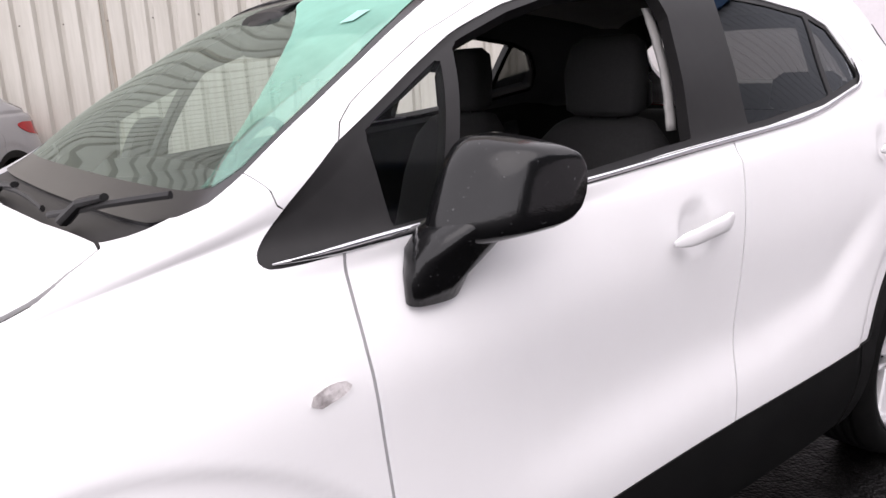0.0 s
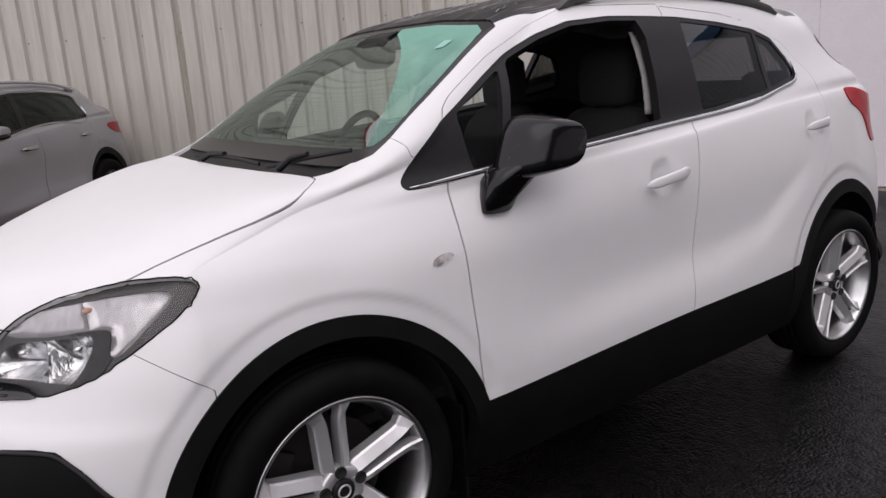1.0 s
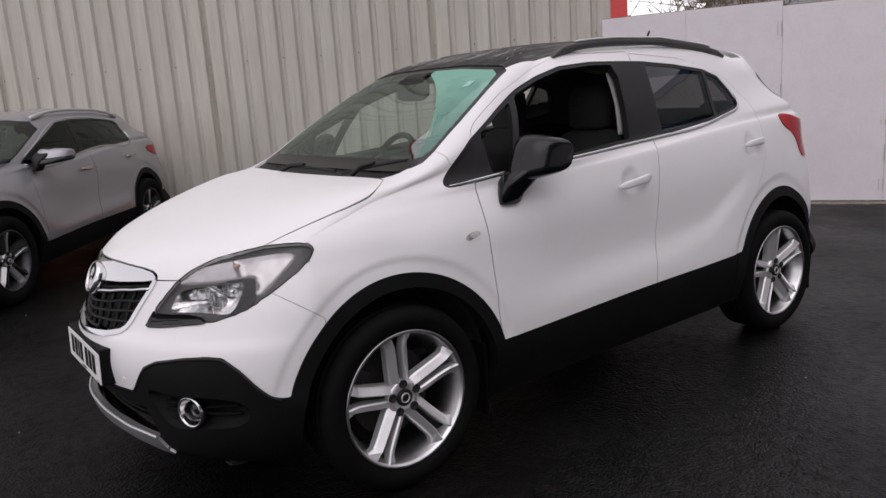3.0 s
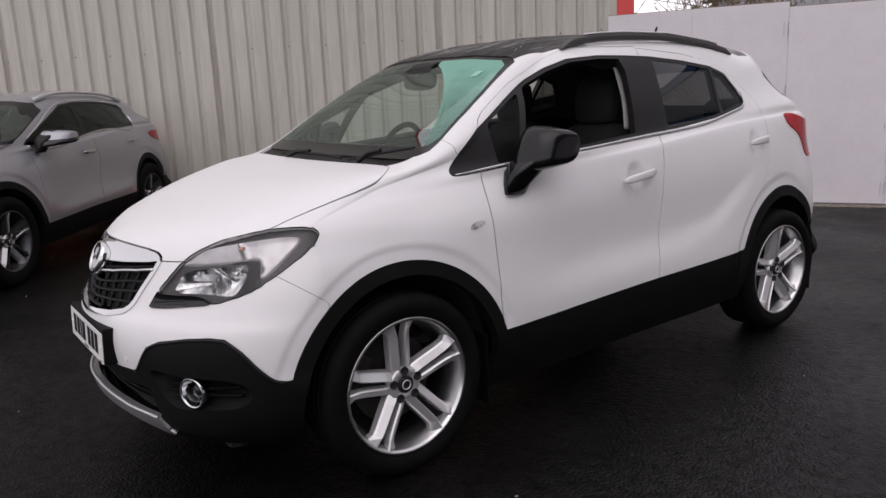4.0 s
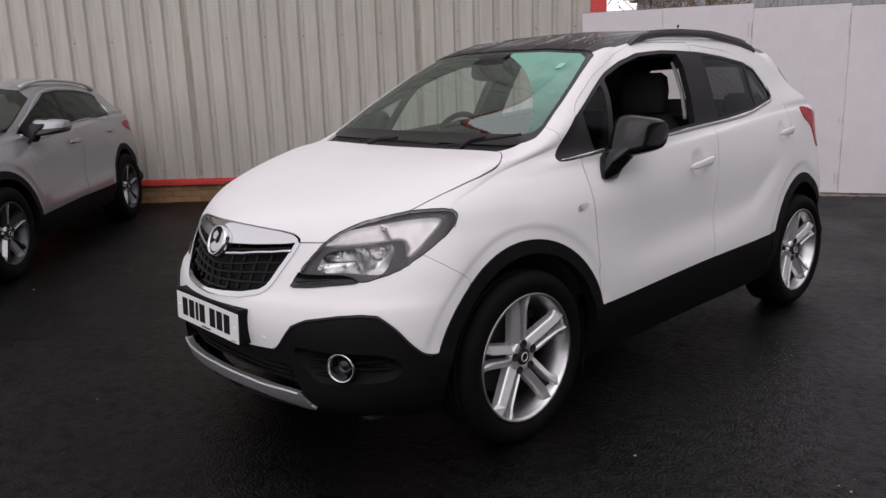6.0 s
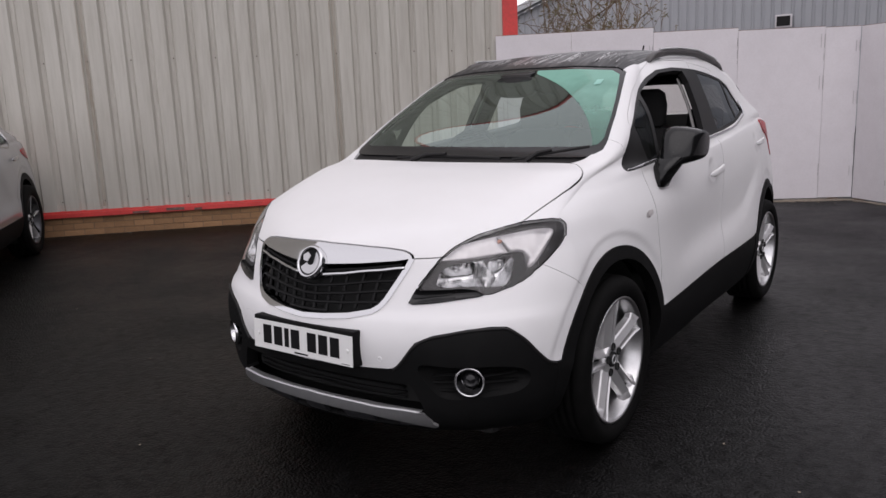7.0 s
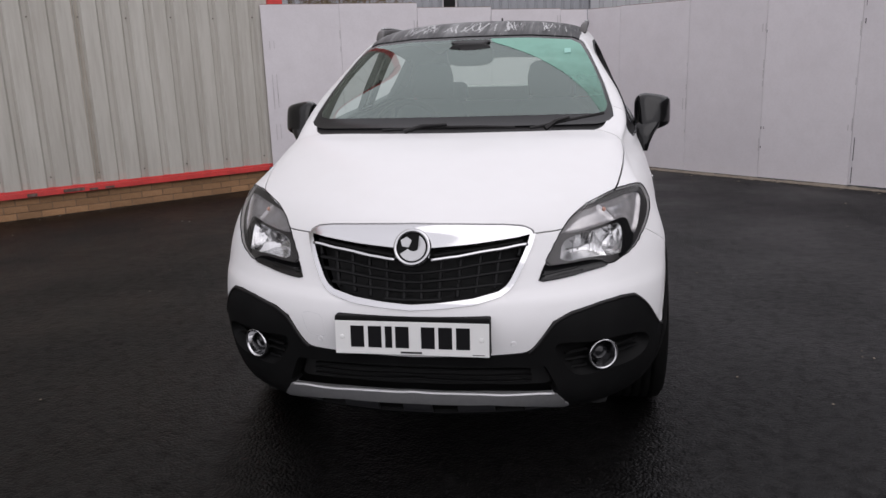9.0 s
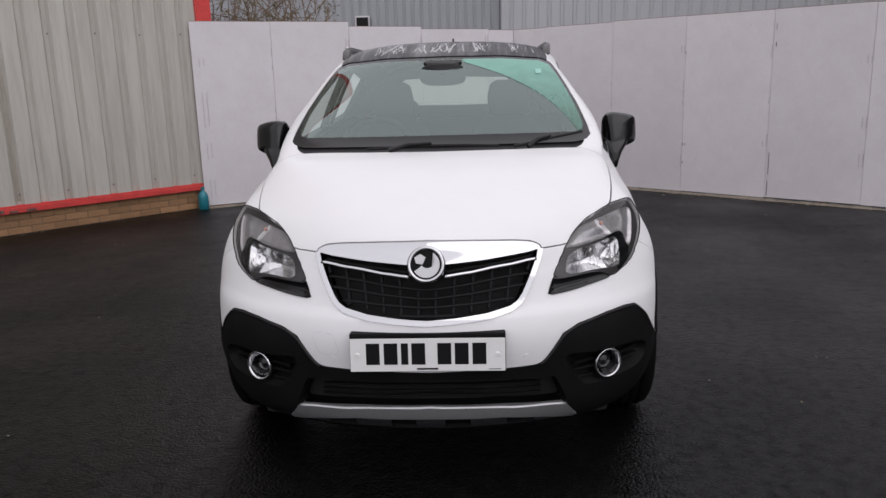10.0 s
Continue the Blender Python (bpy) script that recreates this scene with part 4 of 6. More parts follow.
# inner edge of the lamp by its height
lamp_in = lambda z: np.interp(z, [0.70, 0.712, 0.75, 0.81, 0.866, 0.905, 0.932, 0.952, 0.975], [0.424, 0.411, 0.425, 0.455, 0.489, 0.522, 0.568, 0.625, 0.68])
f_lamp = both(inside(smooth_poly(LAMP, 4)), lambda x, y, z: lamp_in(z) - x)
f_insert = both(inside(smooth_poly(INSERT, 4)), lambda x, y, z: lamp_in(z) - x)
HALF_GRILLE = [(0.0, 0.911), (0.149, 0.905), (0.301, 0.896), (0.362, 0.888), (0.392, 0.874), (0.399, 0.856), (0.390, 0.825), (0.366, 0.770), (0.338, 0.715), (0.319, 0.690), (0.288, 0.671), (0.205, 0.654), (0.1, 0.645), (0.0, 0.640)]
f_grille = both(inside(HALF_GRILLE + [(-x, z) for x, z in HALF_GRILLE[-2:0:-1]], (0, 2)), lambda x, y, z: y + 0.3)
f_bonnet = both(lambda x, y, z: np.abs(x) - np.interp(y, [-0.76, -0.727, -0.70, -0.659, -0.592, -0.49, -0.38, -0.30, -0.22, -0.1, -0.03, 0.005, 0.035, 0.075, 0.11, 0.14, 0.3], [0.38, 0.45, 0.50, 0.545, 0.605, 0.655, 0.687, 0.702, 0.713, 0.723, 0.724, 0.721, 0.711, 0.682, 0.646, 0.612, 0.40]), lambda x, y, z: np.interp(np.abs(x), [0, 0.3, 0.36, 0.392, 0.47, 0.51, 0.56], [0.905, 0.888, 0.872, 0.858, 0.861, 0.866, 0.85]) - z, lambda x, y, z: y - np.interp(np.abs(x), [0, 0.33, 0.48, 0.60, 0.645], [0.092, 0.102, 0.114, 0.122, 0.116]))
lamp, rest = split(rest, f_lamp)
insert, rest = split(rest, f_insert)
grille, rest = split(rest, f_grille)
bonnet, rest = split(rest, f_bonnet)
cowl, rest = split(rest, both(lambda x, y, z: np.abs(x) - np.interp(y, [0.09, 0.105, 0.125, 0.15, 0.18, 0.215, 0.27], [0.55, 0.585, 0.615, 0.636, 0.651, 0.661, 0.668]), lambda x, y, z: y - 0.30, lambda x, y, z: z - 1.163, lambda x, y, z: 1.08 - z, lambda x, y, z: -y - 0.2))
f_bumper = (lambda x, y, z: np.maximum(y - np.interp(z, [0.4, 0.723, 0.838, 0.9], [-0.28, -0.30, -0.46, -0.55]), z - 0.925))
bumper, rest = split(rest, f_bumper)
front_edge = lambda z: np.interp(z, [0.40, 0.463, 0.70, 0.866, 0.942, 1.0, 1.071, 1.10, 1.245, 1.282, 1.313, 1.35, 1.42, 1.505, 1.557, 1.70], [0.446, 0.443, 0.431, 0.424, 0.421, 0.423, 0.428, 0.432, 0.472, 0.492, 0.53, 0.595, 0.724, 0.935, 1.10, 1.3])
f_front = both(lambda x, y, z: front_edge(z) - y, lambda x, y, z: y - np.interp(z, [0.4, 0.508, 1.118, 1.17, 1.525, 1.6], [1.39, 1.405, 1.492, 1.51, 1.56, 1.57]), lambda x, y, z: z - 1.568)
f_back = both(lambda x, y, z: np.interp(z, [0.4, 0.508, 1.118, 1.17, 1.525, 1.6], [1.39, 1.405, 1.492, 1.51, 1.56, 1.57]) - y, lambda x, y, z: y - np.interp(z, [0.4, 0.52, 0.62, 0.75, 0.86, 1.0, 1.2, 1.28, 1.40, 1.48, 1.55], [2.03, 2.05, 2.10, 2.20, 2.30, 2.40, 2.43, 2.42, 2.31, 2.15, 1.85]), lambda x, y, z: z - np.interp(y, [1.5, 1.923, 2.159], [1.566, 1.527, 1.483]))
fdoor, rest = split(rest, f_front)
bdoor, rest = split(rest, f_back)
f_fender = lambda x, y, z: np.maximum(y - front_edge(z), y - np.interp(z, [1.09, 1.165, 1.192, 1.223, 1.3], [0.50, 0.35, 0.345, 0.323, 0.20]))
fender, rest = split(rest, f_fender)
tail_lamp, rest = split(rest, both(inside(smooth_poly([(2.675, 1.175), (2.71, 1.185), (2.80, 1.175), (2.95, 1.14), (3.15, 1.10), (3.15, 0.95), (2.95, 0.93), (2.86, 0.945), (2.815, 1.03), (2.76, 1.09), (2.695, 1.13)], 5)), lambda x, y, z: 0.40 - x))



def dished(panel, yc, zc, ry, rz, deep):
    """Presses a round cup into a door panel."""
    v, f = panel
    r = np.hypot((v[:, 1] - yc) / ry, (v[:, 2] - zc) / rz)
    w = v.copy()
    w[:, :3] -= v[:, 3:] * (deep * np.clip(1 - r**2, 0, 1) ** 0.5)[:, None]
    return w, f


fdoor = dished(fdoor, 1.278, 0.990, 0.058, 0.056, 0.017)
bdoor = dished(bdoor, 2.264, 1.066, 0.052, 0.052, 0.016)
GAP = 0.0028
fit_in = lambda skin, f: split(skin, grown(f, -GAP))[0]
skin_object("bonnet", split(bonnet, lambda x, y, z: f_bonnet(x, y, z) + np.where(y < -0.62, 0.0042, 0.0058))[0], WHITE, car, centre=True)
skin_object("front_bumper", split(bumper, lambda x, y, z: f_bumper(x, y, z) + np.where(np.abs(x) > 0.55, 0.003, 0.0))[0], WHITE, car, centre=True)
skin_object("cowl_panel", cowl, SATIN_BLACK, car, lift=-0.012, centre=True)
skin_object("roof_panel", roof, ROOF_BLACK, car, centre=True, label="wet black roof panel with pale rain glints painted in")
# runs of rain over the front of the roof, their reflections painted as pale ribbons
rng = random.Random(23)
verts, faces = [], []
for k in range(46):
    x = rng.choice((rng.uniform(-0.13, 0.06), rng.uniform(0.08, 0.28), rng.uniform(0.28, 0.50), rng.uniform(-0.42, -0.15)))
    y, lean, run = rng.uniform(0.86, 0.93), rng.uniform(-0.25, 0.35), rng.uniform(0.12, 0.34)
    half = rng.uniform(0.0018, 0.0042)
    line = []
    for i in range(10):
        line.append((x, y))
        y += run / 9
        x += lean * run / 9 + rng.uniform(-0.006, 0.006)
    for i, p in enumerate(follow(roof, [(abs(a), b) for a, b in line], (0, 1))):
        for side in (-half, half):
            verts.append((line[i][0] + side * (0.4 + rng.random()), line[i][1], p[2] + 0.0012))
        if i:
            n = len(verts)
            faces.append((n - 4, n - 3, n - 1, n - 2))
mesh_object("rain_glints", verts, faces, RAIN_GLINT, car, "runs of rain on the roof, their reflections painted pale")
f_tailgate = both(inside([(-0.2, 1.23), (0.50, 1.24), (0.47, 1.40), (0.40, 1.445), (-0.2, 1.455)], (0, 2)), lambda x, y, z: 2.75 - y)
tailgate, rest = split(rest, f_tailgate)
skin_object("tailgate_glass", tailgate, TAIL_TINT, car, lift=-0.004, thick=0, centre=True).visible_shadow = False
skin_object("body_shell", rest, WHITE, car, centre=True, thick=0.02)
pair("front_wing", fit_in(fender, f_fender), WHITE, car)
front_doors = pair("front_door", fit_in(fdoor, f_front), WHITE, car)
rear_doors = pair("rear_door", fit_in(bdoor, f_back), WHITE, car)
pair("tail_lamp", tail_lamp, LENS_RED, car, lift=0.006)

# added inner shell, coloured near-black for the shade in the panel gaps
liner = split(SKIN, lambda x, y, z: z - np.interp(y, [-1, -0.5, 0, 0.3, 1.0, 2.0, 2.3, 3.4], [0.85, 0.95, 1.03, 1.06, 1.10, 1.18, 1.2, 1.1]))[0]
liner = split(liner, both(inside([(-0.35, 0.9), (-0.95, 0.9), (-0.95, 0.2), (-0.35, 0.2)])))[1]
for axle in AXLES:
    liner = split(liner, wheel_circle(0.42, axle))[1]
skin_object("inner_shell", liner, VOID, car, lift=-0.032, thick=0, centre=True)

# windscreen with a dark border
f_clear = both(inside([(-0.2, 1.190), (0.62, 1.192), (0.658, 1.200), (0.669, 1.222), (0.659, 1.258), (0.641, 1.313), (0.613, 1.38), (0.575, 1.456), (0.546, 1.500), (0.50, 1.521), (0.30, 1.537), (-0.2, 1.543)], (0, 2)))
pane, border = split(screen, f_clear)
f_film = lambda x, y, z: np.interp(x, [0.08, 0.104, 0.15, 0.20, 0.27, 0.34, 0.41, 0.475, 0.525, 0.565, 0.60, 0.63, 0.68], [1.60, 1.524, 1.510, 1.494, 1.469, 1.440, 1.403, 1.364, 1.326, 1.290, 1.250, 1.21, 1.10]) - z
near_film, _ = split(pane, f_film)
skin_object("mint_film", near_film, MINT_FILM, car, lift=-0.002, thick=0, label="mint film over the windscreen's upper corner and side")
ws = skin_object("windscreen", pane, WINDSCREEN, car, lift=-0.004, thick=0, centre=True, label="green-tinted windscreen")
ws.visible_shadow = False
skin_object("windscreen_border", border, GLOSS_BLACK, car, lift=-0.004, centre=True)

# side glazing
f_dl = grown(inside(DLO), -0.015)
divider = lambda z: np.interp(z, [1.10, 1.40], [0.634, 0.768])
f_qlight = both(f_dl, lambda x, y, z: 0.530 - y, lambda x, y, z: y - divider(z) + 0.014)
f_open = both(f_dl, lambda x, y, z: divider(z) + 0.016 - y, lambda x, y, z: y - np.interp(z, [1.15, 1.30, 1.45, 1.53], [1.352, 1.388, 1.42, 1.40]))
f_rglass = both(f_dl, lambda x, y, z: np.interp(z, [1.19, 1.5], [1.600, 1.650]) - y, lambda x, y, z: y - np.interp(z, [1.24, 1.46], [2.052, 2.110]))
f_quarter = both(f_dl, lambda x, y, z: np.interp(z, [1.24, 1.46], [2.078, 2.134]) - y)
frames = dlo
for f, name, mat in ((f_qlight, "quarter_light", FIXED_PANE), (f_open, "", None), (f_rglass, "door_glass", PRIVACY), (f_quarter, "quarter_glass", PRIVACY)):
    glass_skin, frames = split(frames, f)
    if mat:
        # the far rear door's glass is wound down
        panes = (skin_object(name, glass_skin, mat, car, lift=-0.006, thick=0),) if name == "door_glass" else pair(name, glass_skin, mat, car, lift=-0.006, thick=0)
        for ob in panes:
            ob.visible_shadow = False
pair("window_surround", frames, SATIN_BLACK, car, lift=-0.003, thick=0.03, label="satin black window frames and pillars")
trim_bar("waist_trim", SKIN, [(0.316, 1.0835), (0.36, 1.0855), (0.43, 1.091), (0.55, 1.101), (0.969, 1.126), (1.25, 1.142), (1.68, 1.165), (1.983, 1.193), (2.20, 1.230), (2.295, 1.250), (2.318, 1.267), (2.310, 1.320)], CHROME, car, lambda t: 0.009 * min(1.0, 0.2 + 14 * t, 0.3 + 14 * (1 - t)), 0.003, 0.6)

for axle in AXLES:
    for sx in (1, -1):
        radius = HUB_Z + (0.002 if axle == 0 else -0.009)
        wheel(car, (sx * (0.78 if axle == 0 else 0.752), axle - 0.007, radius), 0 if sx > 0 else math.pi, radius, 0.256 if axle == 0 else 0.247, 0.225, twin_spokes, barrel=BARREL)

# ---- front end ----
# black lower bumper with an intake, a bright lip and a recess for each fog lamp
f_intake = both(lambda x, y, z: np.abs(x) - np.interp(z, [0.34, 0.44], [0.475, 0.43]), lambda x, y, z: z - 0.452 + 0.05 * np.abs(x), lambda x, y, z: np.interp(np.abs(x), [0, 0.25, 0.47], [0.343, 0.338, 0.320]) - z, lambda x, y, z: y + 0.5)
f_lip = both(lambda x, y, z: np.abs(x) - np.interp(z, [0.262, 0.322], [0.520, 0.470]), lambda x, y, z: z - 0.003 - np.interp(np.abs(x), [0, 0.25, 0.47], [0.343, 0.338, 0.320]), lambda x, y, z: np.interp(np.abs(x), [0, 0.25, 0.40, 0.52], [0.305, 0.301, 0.284, 0.262]) - z, lambda x, y, z: y + 0.5)
f_apron = both(lambda x, y, z: np.abs(x) - 0.47, lambda x, y, z: z - 0.003 - np.interp(np.abs(x), [0, 0.25, 0.40, 0.52], [0.305, 0.301, 0.284, 0.262]), lambda x, y, z: 0.252 + 0.01 * np.abs(x) - z, lambda x, y, z: y + 0.5)
FOG = [(0.468, 0.498), (0.56, 0.500), (0.68, 0.500), (0.765, 0.487), (0.790, 0.455), (0.770, 0.405), (0.70, 0.388), (0.62, 0.378), (0.545, 0.380), (0.505, 0.415)]
f_recess = both(inside(smooth_poly(FOG, 4), (0, 2)), lambda x, y, z: y + 0.46)
intake, black = split(black, f_intake)
lip, black = split(black, f_lip)
apron, black = split(black, f_apron)
recess, black = split(black, f_recess)
skirt, black = split(black, lambda x, y, z: y + 0.47)
skin_object("bumper_skirt", skirt, PLASTIC, car, lift=0.006, thick=0.05, centre=True, label="black grained plastic lower bumper")
sv = SKIN[0][SKIN[0][:, 1] < -0.2]
roll = []
for a in np.linspace(0.43, 1.06, 70):
    d = (around(sv[:, 0], sv[:, 1]) - a) ** 2 + (sv[:, 2] - float(NOSE(a)) + 0.006) ** 2
    near = np.argsort(d)[:4]
    w = 1 / (d[near] + 1e-7)
    p = (sv[near] * w[:, None]).sum(0) / w.sum()
    roll.append(p[:3] + p[3:] * 0.004)
roll = np.array(roll)
for k in range(4):
    roll[1:-1] = (roll[:-2] + 2 * roll[1:-1] + roll[2:]) / 4
for sx in (1, -1):
    v, f = tube([(sx * x, y, z) for x, y, z in roll], 0.0062, 8)
    mesh_object("skirt_edge", v, f if sx > 0 else [t[::-1] for t in f], SATIN_BLACK, car, smooth=True)
front_arch, black = split(black, lambda x, y, z: y - 0.44)
rear_arch, sill = split(black, lambda x, y, z: 2.04 - y)
pair("arch_cladding", front_arch, PLASTIC, car, lift=0.008, thick=0.05, label="black plastic wheel arch cladding")
pair("arch_cladding", rear_arch, PLASTIC, car, lift=0.008, thick=0.05, label="black plastic wheel arch cladding")
pair("sill_cladding", sill, PLASTIC, car, lift=0.004, thick=0.03, label="black plastic sill cladding")
nose_half = split(SKIN, lambda x, y, z: y + 0.40)[0]
whole = joined(nose_half, mirrored(nose_half))
skin_object("bumper_lip", lip, LIP, car, lift=0.016, thick=0.03, centre=True, label="satin silver bumper lip")
trim_bar("lip_edge", whole, [(-0.46, 0.324), (-0.25, 0.340), (0, 0.345), (0.25, 0.340), (0.46, 0.324)], SATIN_METAL, car, 0.005, 0.014, 1.2, (0, 2), 60, False, "bright upper edge of the lip")
for k, (x0, x1) in enumerate(((0.0, 0.05), (0.05, 0.14), (0.14, 0.265), (0.265, 0.365), (0.365, 0.48))):
    block = split(apron, lambda x, y, z: np.maximum(x0 - x, x - x1) if x0 else x - x1)[0]
    if k % 2:
        pair("apron_notch", block, PLASTIC, car, lift=-0.008, thick=0.02, label="black notch in the apron")
    elif k:
        pair("apron_block", block, DARK_ALLOY, car, lift=0.004, thick=0.03)
    else:
        skin_object("apron_block", block, DARK_ALLOY, car, lift=0.004, thick=0.03, centre=True)
# near-black sheet stands for the shade deep in the intake
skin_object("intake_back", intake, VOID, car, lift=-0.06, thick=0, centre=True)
for z in (0.362, 0.382, 0.402, 0.422):
    trim_bar("intake_slat", whole, [(-0.40, z - 0.012), (-0.2, z), (0.2, z), (0.40, z - 0.012)], PLASTIC, car, 0.005, -0.045, 1.5, (0, 2), 40, False)


def sunk(skin, deep, slope=0.9, power=1.0):
    """The skin pressed inwards, deeper away from its edge."""
    v, f = skin
    count = {}
    for t in f:
        for e in zip(t, t[1:] + t[:1]):
            count[frozenset(e)] = count.get(frozenset(e), 0) + 1
    rim = sorted({i for e, c in count.items() if c == 1 for i in e})
    d = np.sqrt(((v[:, None, :3] - v[None, rim, :3]) ** 2).sum(2)).min(1)
    w = v.copy()
    w[:, :3] -= v[:, 3:] * (deep * np.minimum(1, d * slope / deep) ** power)[:, None]
    return w, f


pair("fog_recess", sunk(recess, 0.045, 1.6), PLASTIC, car, lift=0.004, thick=0)
for sx in (1, -1):
    fog = tagged(new("fog_lamp"), "round fog lamp in a chrome ring")
    fog.parent = car
    fog.matrix_local = Matrix.Translation((sx * 0.628, -0.712, 0.442)) @ Matrix.Rotation(radians(-90 + sx * 26), 4, "Z")
    v, f = revolve([(0.002, 0.046), (0.008, 0.0475), (0.012, 0.051), (0.010, 0.0545), (-0.004, 0.055), (-0.012, 0.054)], 40)
    mesh_object("ring", v, f, CHROME, fog, smooth=True)
    v, f = revolve([(0.002, 0.047), (-0.03, 0.038), (-0.045, 0.030), (-0.045, 0.0)], 30)
    mesh_object("bowl", v, f, CHROME, fog, smooth=True)
    v, f = revolve([(-0.035, 0.030), (-0.022, 0.028), (-0.012, 0.018), (-0.009, 0.0)], 30)
    mesh_object("lens", v, f, GLOSS_BLACK, fog, smooth=True)
    for k in range(3):
        z = 0.402 + 0.028 * k
        for x0, x1 in ((0.51, 0.585), (0.675, 0.765)):
            pts = follow(nose_half, [(x0 + (x1 - x0) * t / 8, z + 0.004 * t / 8) for t in range(9)], (0, 2))
            v, f = tube([(sx * (p[0] - p[3] * 0.022), p[1] - p[4] * 0.022, p[2]) for p in pts], 0.0045, 6, 2.2)
            mesh_object("recess_fin", v, f, PLASTIC, car)

# headlamps
UPPER = [(-0.664, 0.856), (-0.655, 0.872), (-0.618, 0.900), (-0.502, 0.934), (-0.405, 0.950), (-0.350, 0.951), (-0.340, 0.941), (-0.396, 0.886), (-0.440, 0.847), (-0.484, 0.818), (-0.488, 0.826), (-0.474, 0.872), (-0.482, 0.878), (-0.544, 0.868)]
MAIN = [(-0.705, 0.768), (-0.698, 0.782), (-0.664, 0.832), (-0.589, 0.852), (-0.515, 0.864), (-0.508, 0.860), (-0.52, 0.826), (-0.562, 0.772), (-0.572, 0.767), (-0.607, 0.768), (-0.659, 0.771)]
ELBOW = [(-0.556, 0.862), (-0.548, 0.8675), (-0.486, 0.877), (-0.476, 0.872), (-0.489, 0.812), (-0.550, 0.764), (-0.580, 0.752), (-0.576, 0.764), (-0.524, 0.824), (-0.511, 0.859)]
f_upper, f_main, f_elbow = (inside(smooth_poly(p, 3)) for p in (UPPER, MAIN, ELBOW))
bowl_u, bezel = split(lamp, f_upper)
bowl_m, bezel = split(bezel, f_main)
elbow, bezel = split(bezel, f_elbow)
bowl_c, bowl_u = split(bowl_u, lambda x, y, z: -0.508 - y + (z - 0.90) * 0.1)
bowl_i, bowl_m = split(bowl_m, lambda x, y, z: y + 0.600 - (z - 0.81) * 0.2)
for sx in (1, -1):
    lamp_unit = tagged(new("headlamp"), "swept-back clear headlamp with chrome reflectors and grey bezel")
    lamp_unit.parent = car
    side = (lambda s: s) if sx > 0 else mirrored
    skin_object("bezel", side(bezel), LAMP_GREY, lamp_unit, lift=-0.014, thick=0.03, label="dark grey lamp bezel")
    skin_object("indicator_reflector", side(sunk(bowl_u, 0.008, 0.8)), INDICATOR, lamp_unit, lift=-0.016, thick=0)
    skin_object("dip_reflector", side(sunk(bowl_m, 0.055, 1.1)), REFLECTOR, lamp_unit, lift=-0.016, thick=0)
    skin_object("main_reflector", side(sunk(bowl_i, 0.055, 1.1)), REFLECTOR, lamp_unit, lift=-0.016, thick=0)
    skin_object("corner_reflector", side(sunk(bowl_c, 0.010, 0.8)), INDICATOR, lamp_unit, lift=-0.016, thick=0)
    skin_object("elbow", side(elbow), MIRROR_BLACK, lamp_unit, lift=-0.011, thick=0.03, label="gloss black elbow in the lamp")
    cover = skin_object("lens", side(lamp), LENS_CLEAR, lamp_unit, lift=0.0, thick=0)
    cover.visible_shadow = False
    for (y, z), r, mat in (((-0.548, 0.826), 0.010, CHROME), ((-0.650, 0.812), 0.009, CHROME), ((-0.512, 0.904), 0.008, AMBER)):
        p = follow(SKIN, [(y, z)])[0]
        bm = bmesh.new()
        bmesh.ops.create_uvsphere(bm, u_segments=16, v_segments=10, radius=r, matrix=Matrix.Translation((sx * (p[0] - p[3] * 0.035), p[1] - p[4] * 0.035, z)) @ Matrix.Diagonal((1, 1.6, 1, 1)))
        part("bulb", bm, mat, lamp_unit, smooth=True)
lamp_edge = [p for p in follow(SKIN, [tuple(q) for q in smooth_poly(LAMP, 4)]) if p[0] > lamp_in(p[2]) and p[1] > -0.735]
first = max(range(len(lamp_edge)), key=lambda k: math.dist(lamp_edge[k - 1][:3], lamp_edge[k][:3]))
lamp_edge = lamp_edge[first:] + lamp_edge[:first]
za, zb = lamp_edge[-1][2], lamp_edge[0][2]
lamp_edge += list(follow(whole, [(lamp_in(za + (zb - za) * k / 12), za + (zb - za) * k / 12) for k in range(1, 12)], (0, 2)))
for sx in (1, -1):
    v, f = tube([(sx * p[0], p[1], p[2]) for p in lamp_edge], 0.0021, 6, 1.0, True)
    mesh_object("lamp_seal", v, f if sx > 0 else [t[::-1] for t in f], PLASTIC, car, smooth=True)
pair("lamp_insert", sunk(insert, 0.012, 1.0), MIRROR_BLACK, car, lift=0.004, thick=0.02, label="gloss black strip under the headlamp")
for z in (0.719, 0.733):
    trim_bar("insert_blade", SKIN, [(-0.755, z), (-0.72, z + 0.006), (-0.685, z + 0.011)], MIRROR_BLACK, car, 0.0035, -0.007, 1.2, n=14)

# grille
f_bar = lambda x, y, z: np.interp(np.abs(x), [0, 0.07, 0.2, 0.34, 0.384], [0.831, 0.833, 0.840, 0.852, 0.859]) - z
bar, mouth = split(grille, f_bar)
f_trim = grown(f_grille, -0.018)
mouth_in, surround = split(mouth, f_trim)
skin_object("grille_bar", split(bar, grown(f_grille, -0.0065))[0], CHROME, car, lift=0.004, thick=0.02, centre=True, label="chrome bar across the grille top")
skin_object("grille_surround", surround, CHROME, car, lift=0.004, thick=0.03, centre=True, label="thin chrome grille surround")
# shade behind the grille, painted as a near-black sheet
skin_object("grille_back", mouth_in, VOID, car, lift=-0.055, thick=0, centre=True)
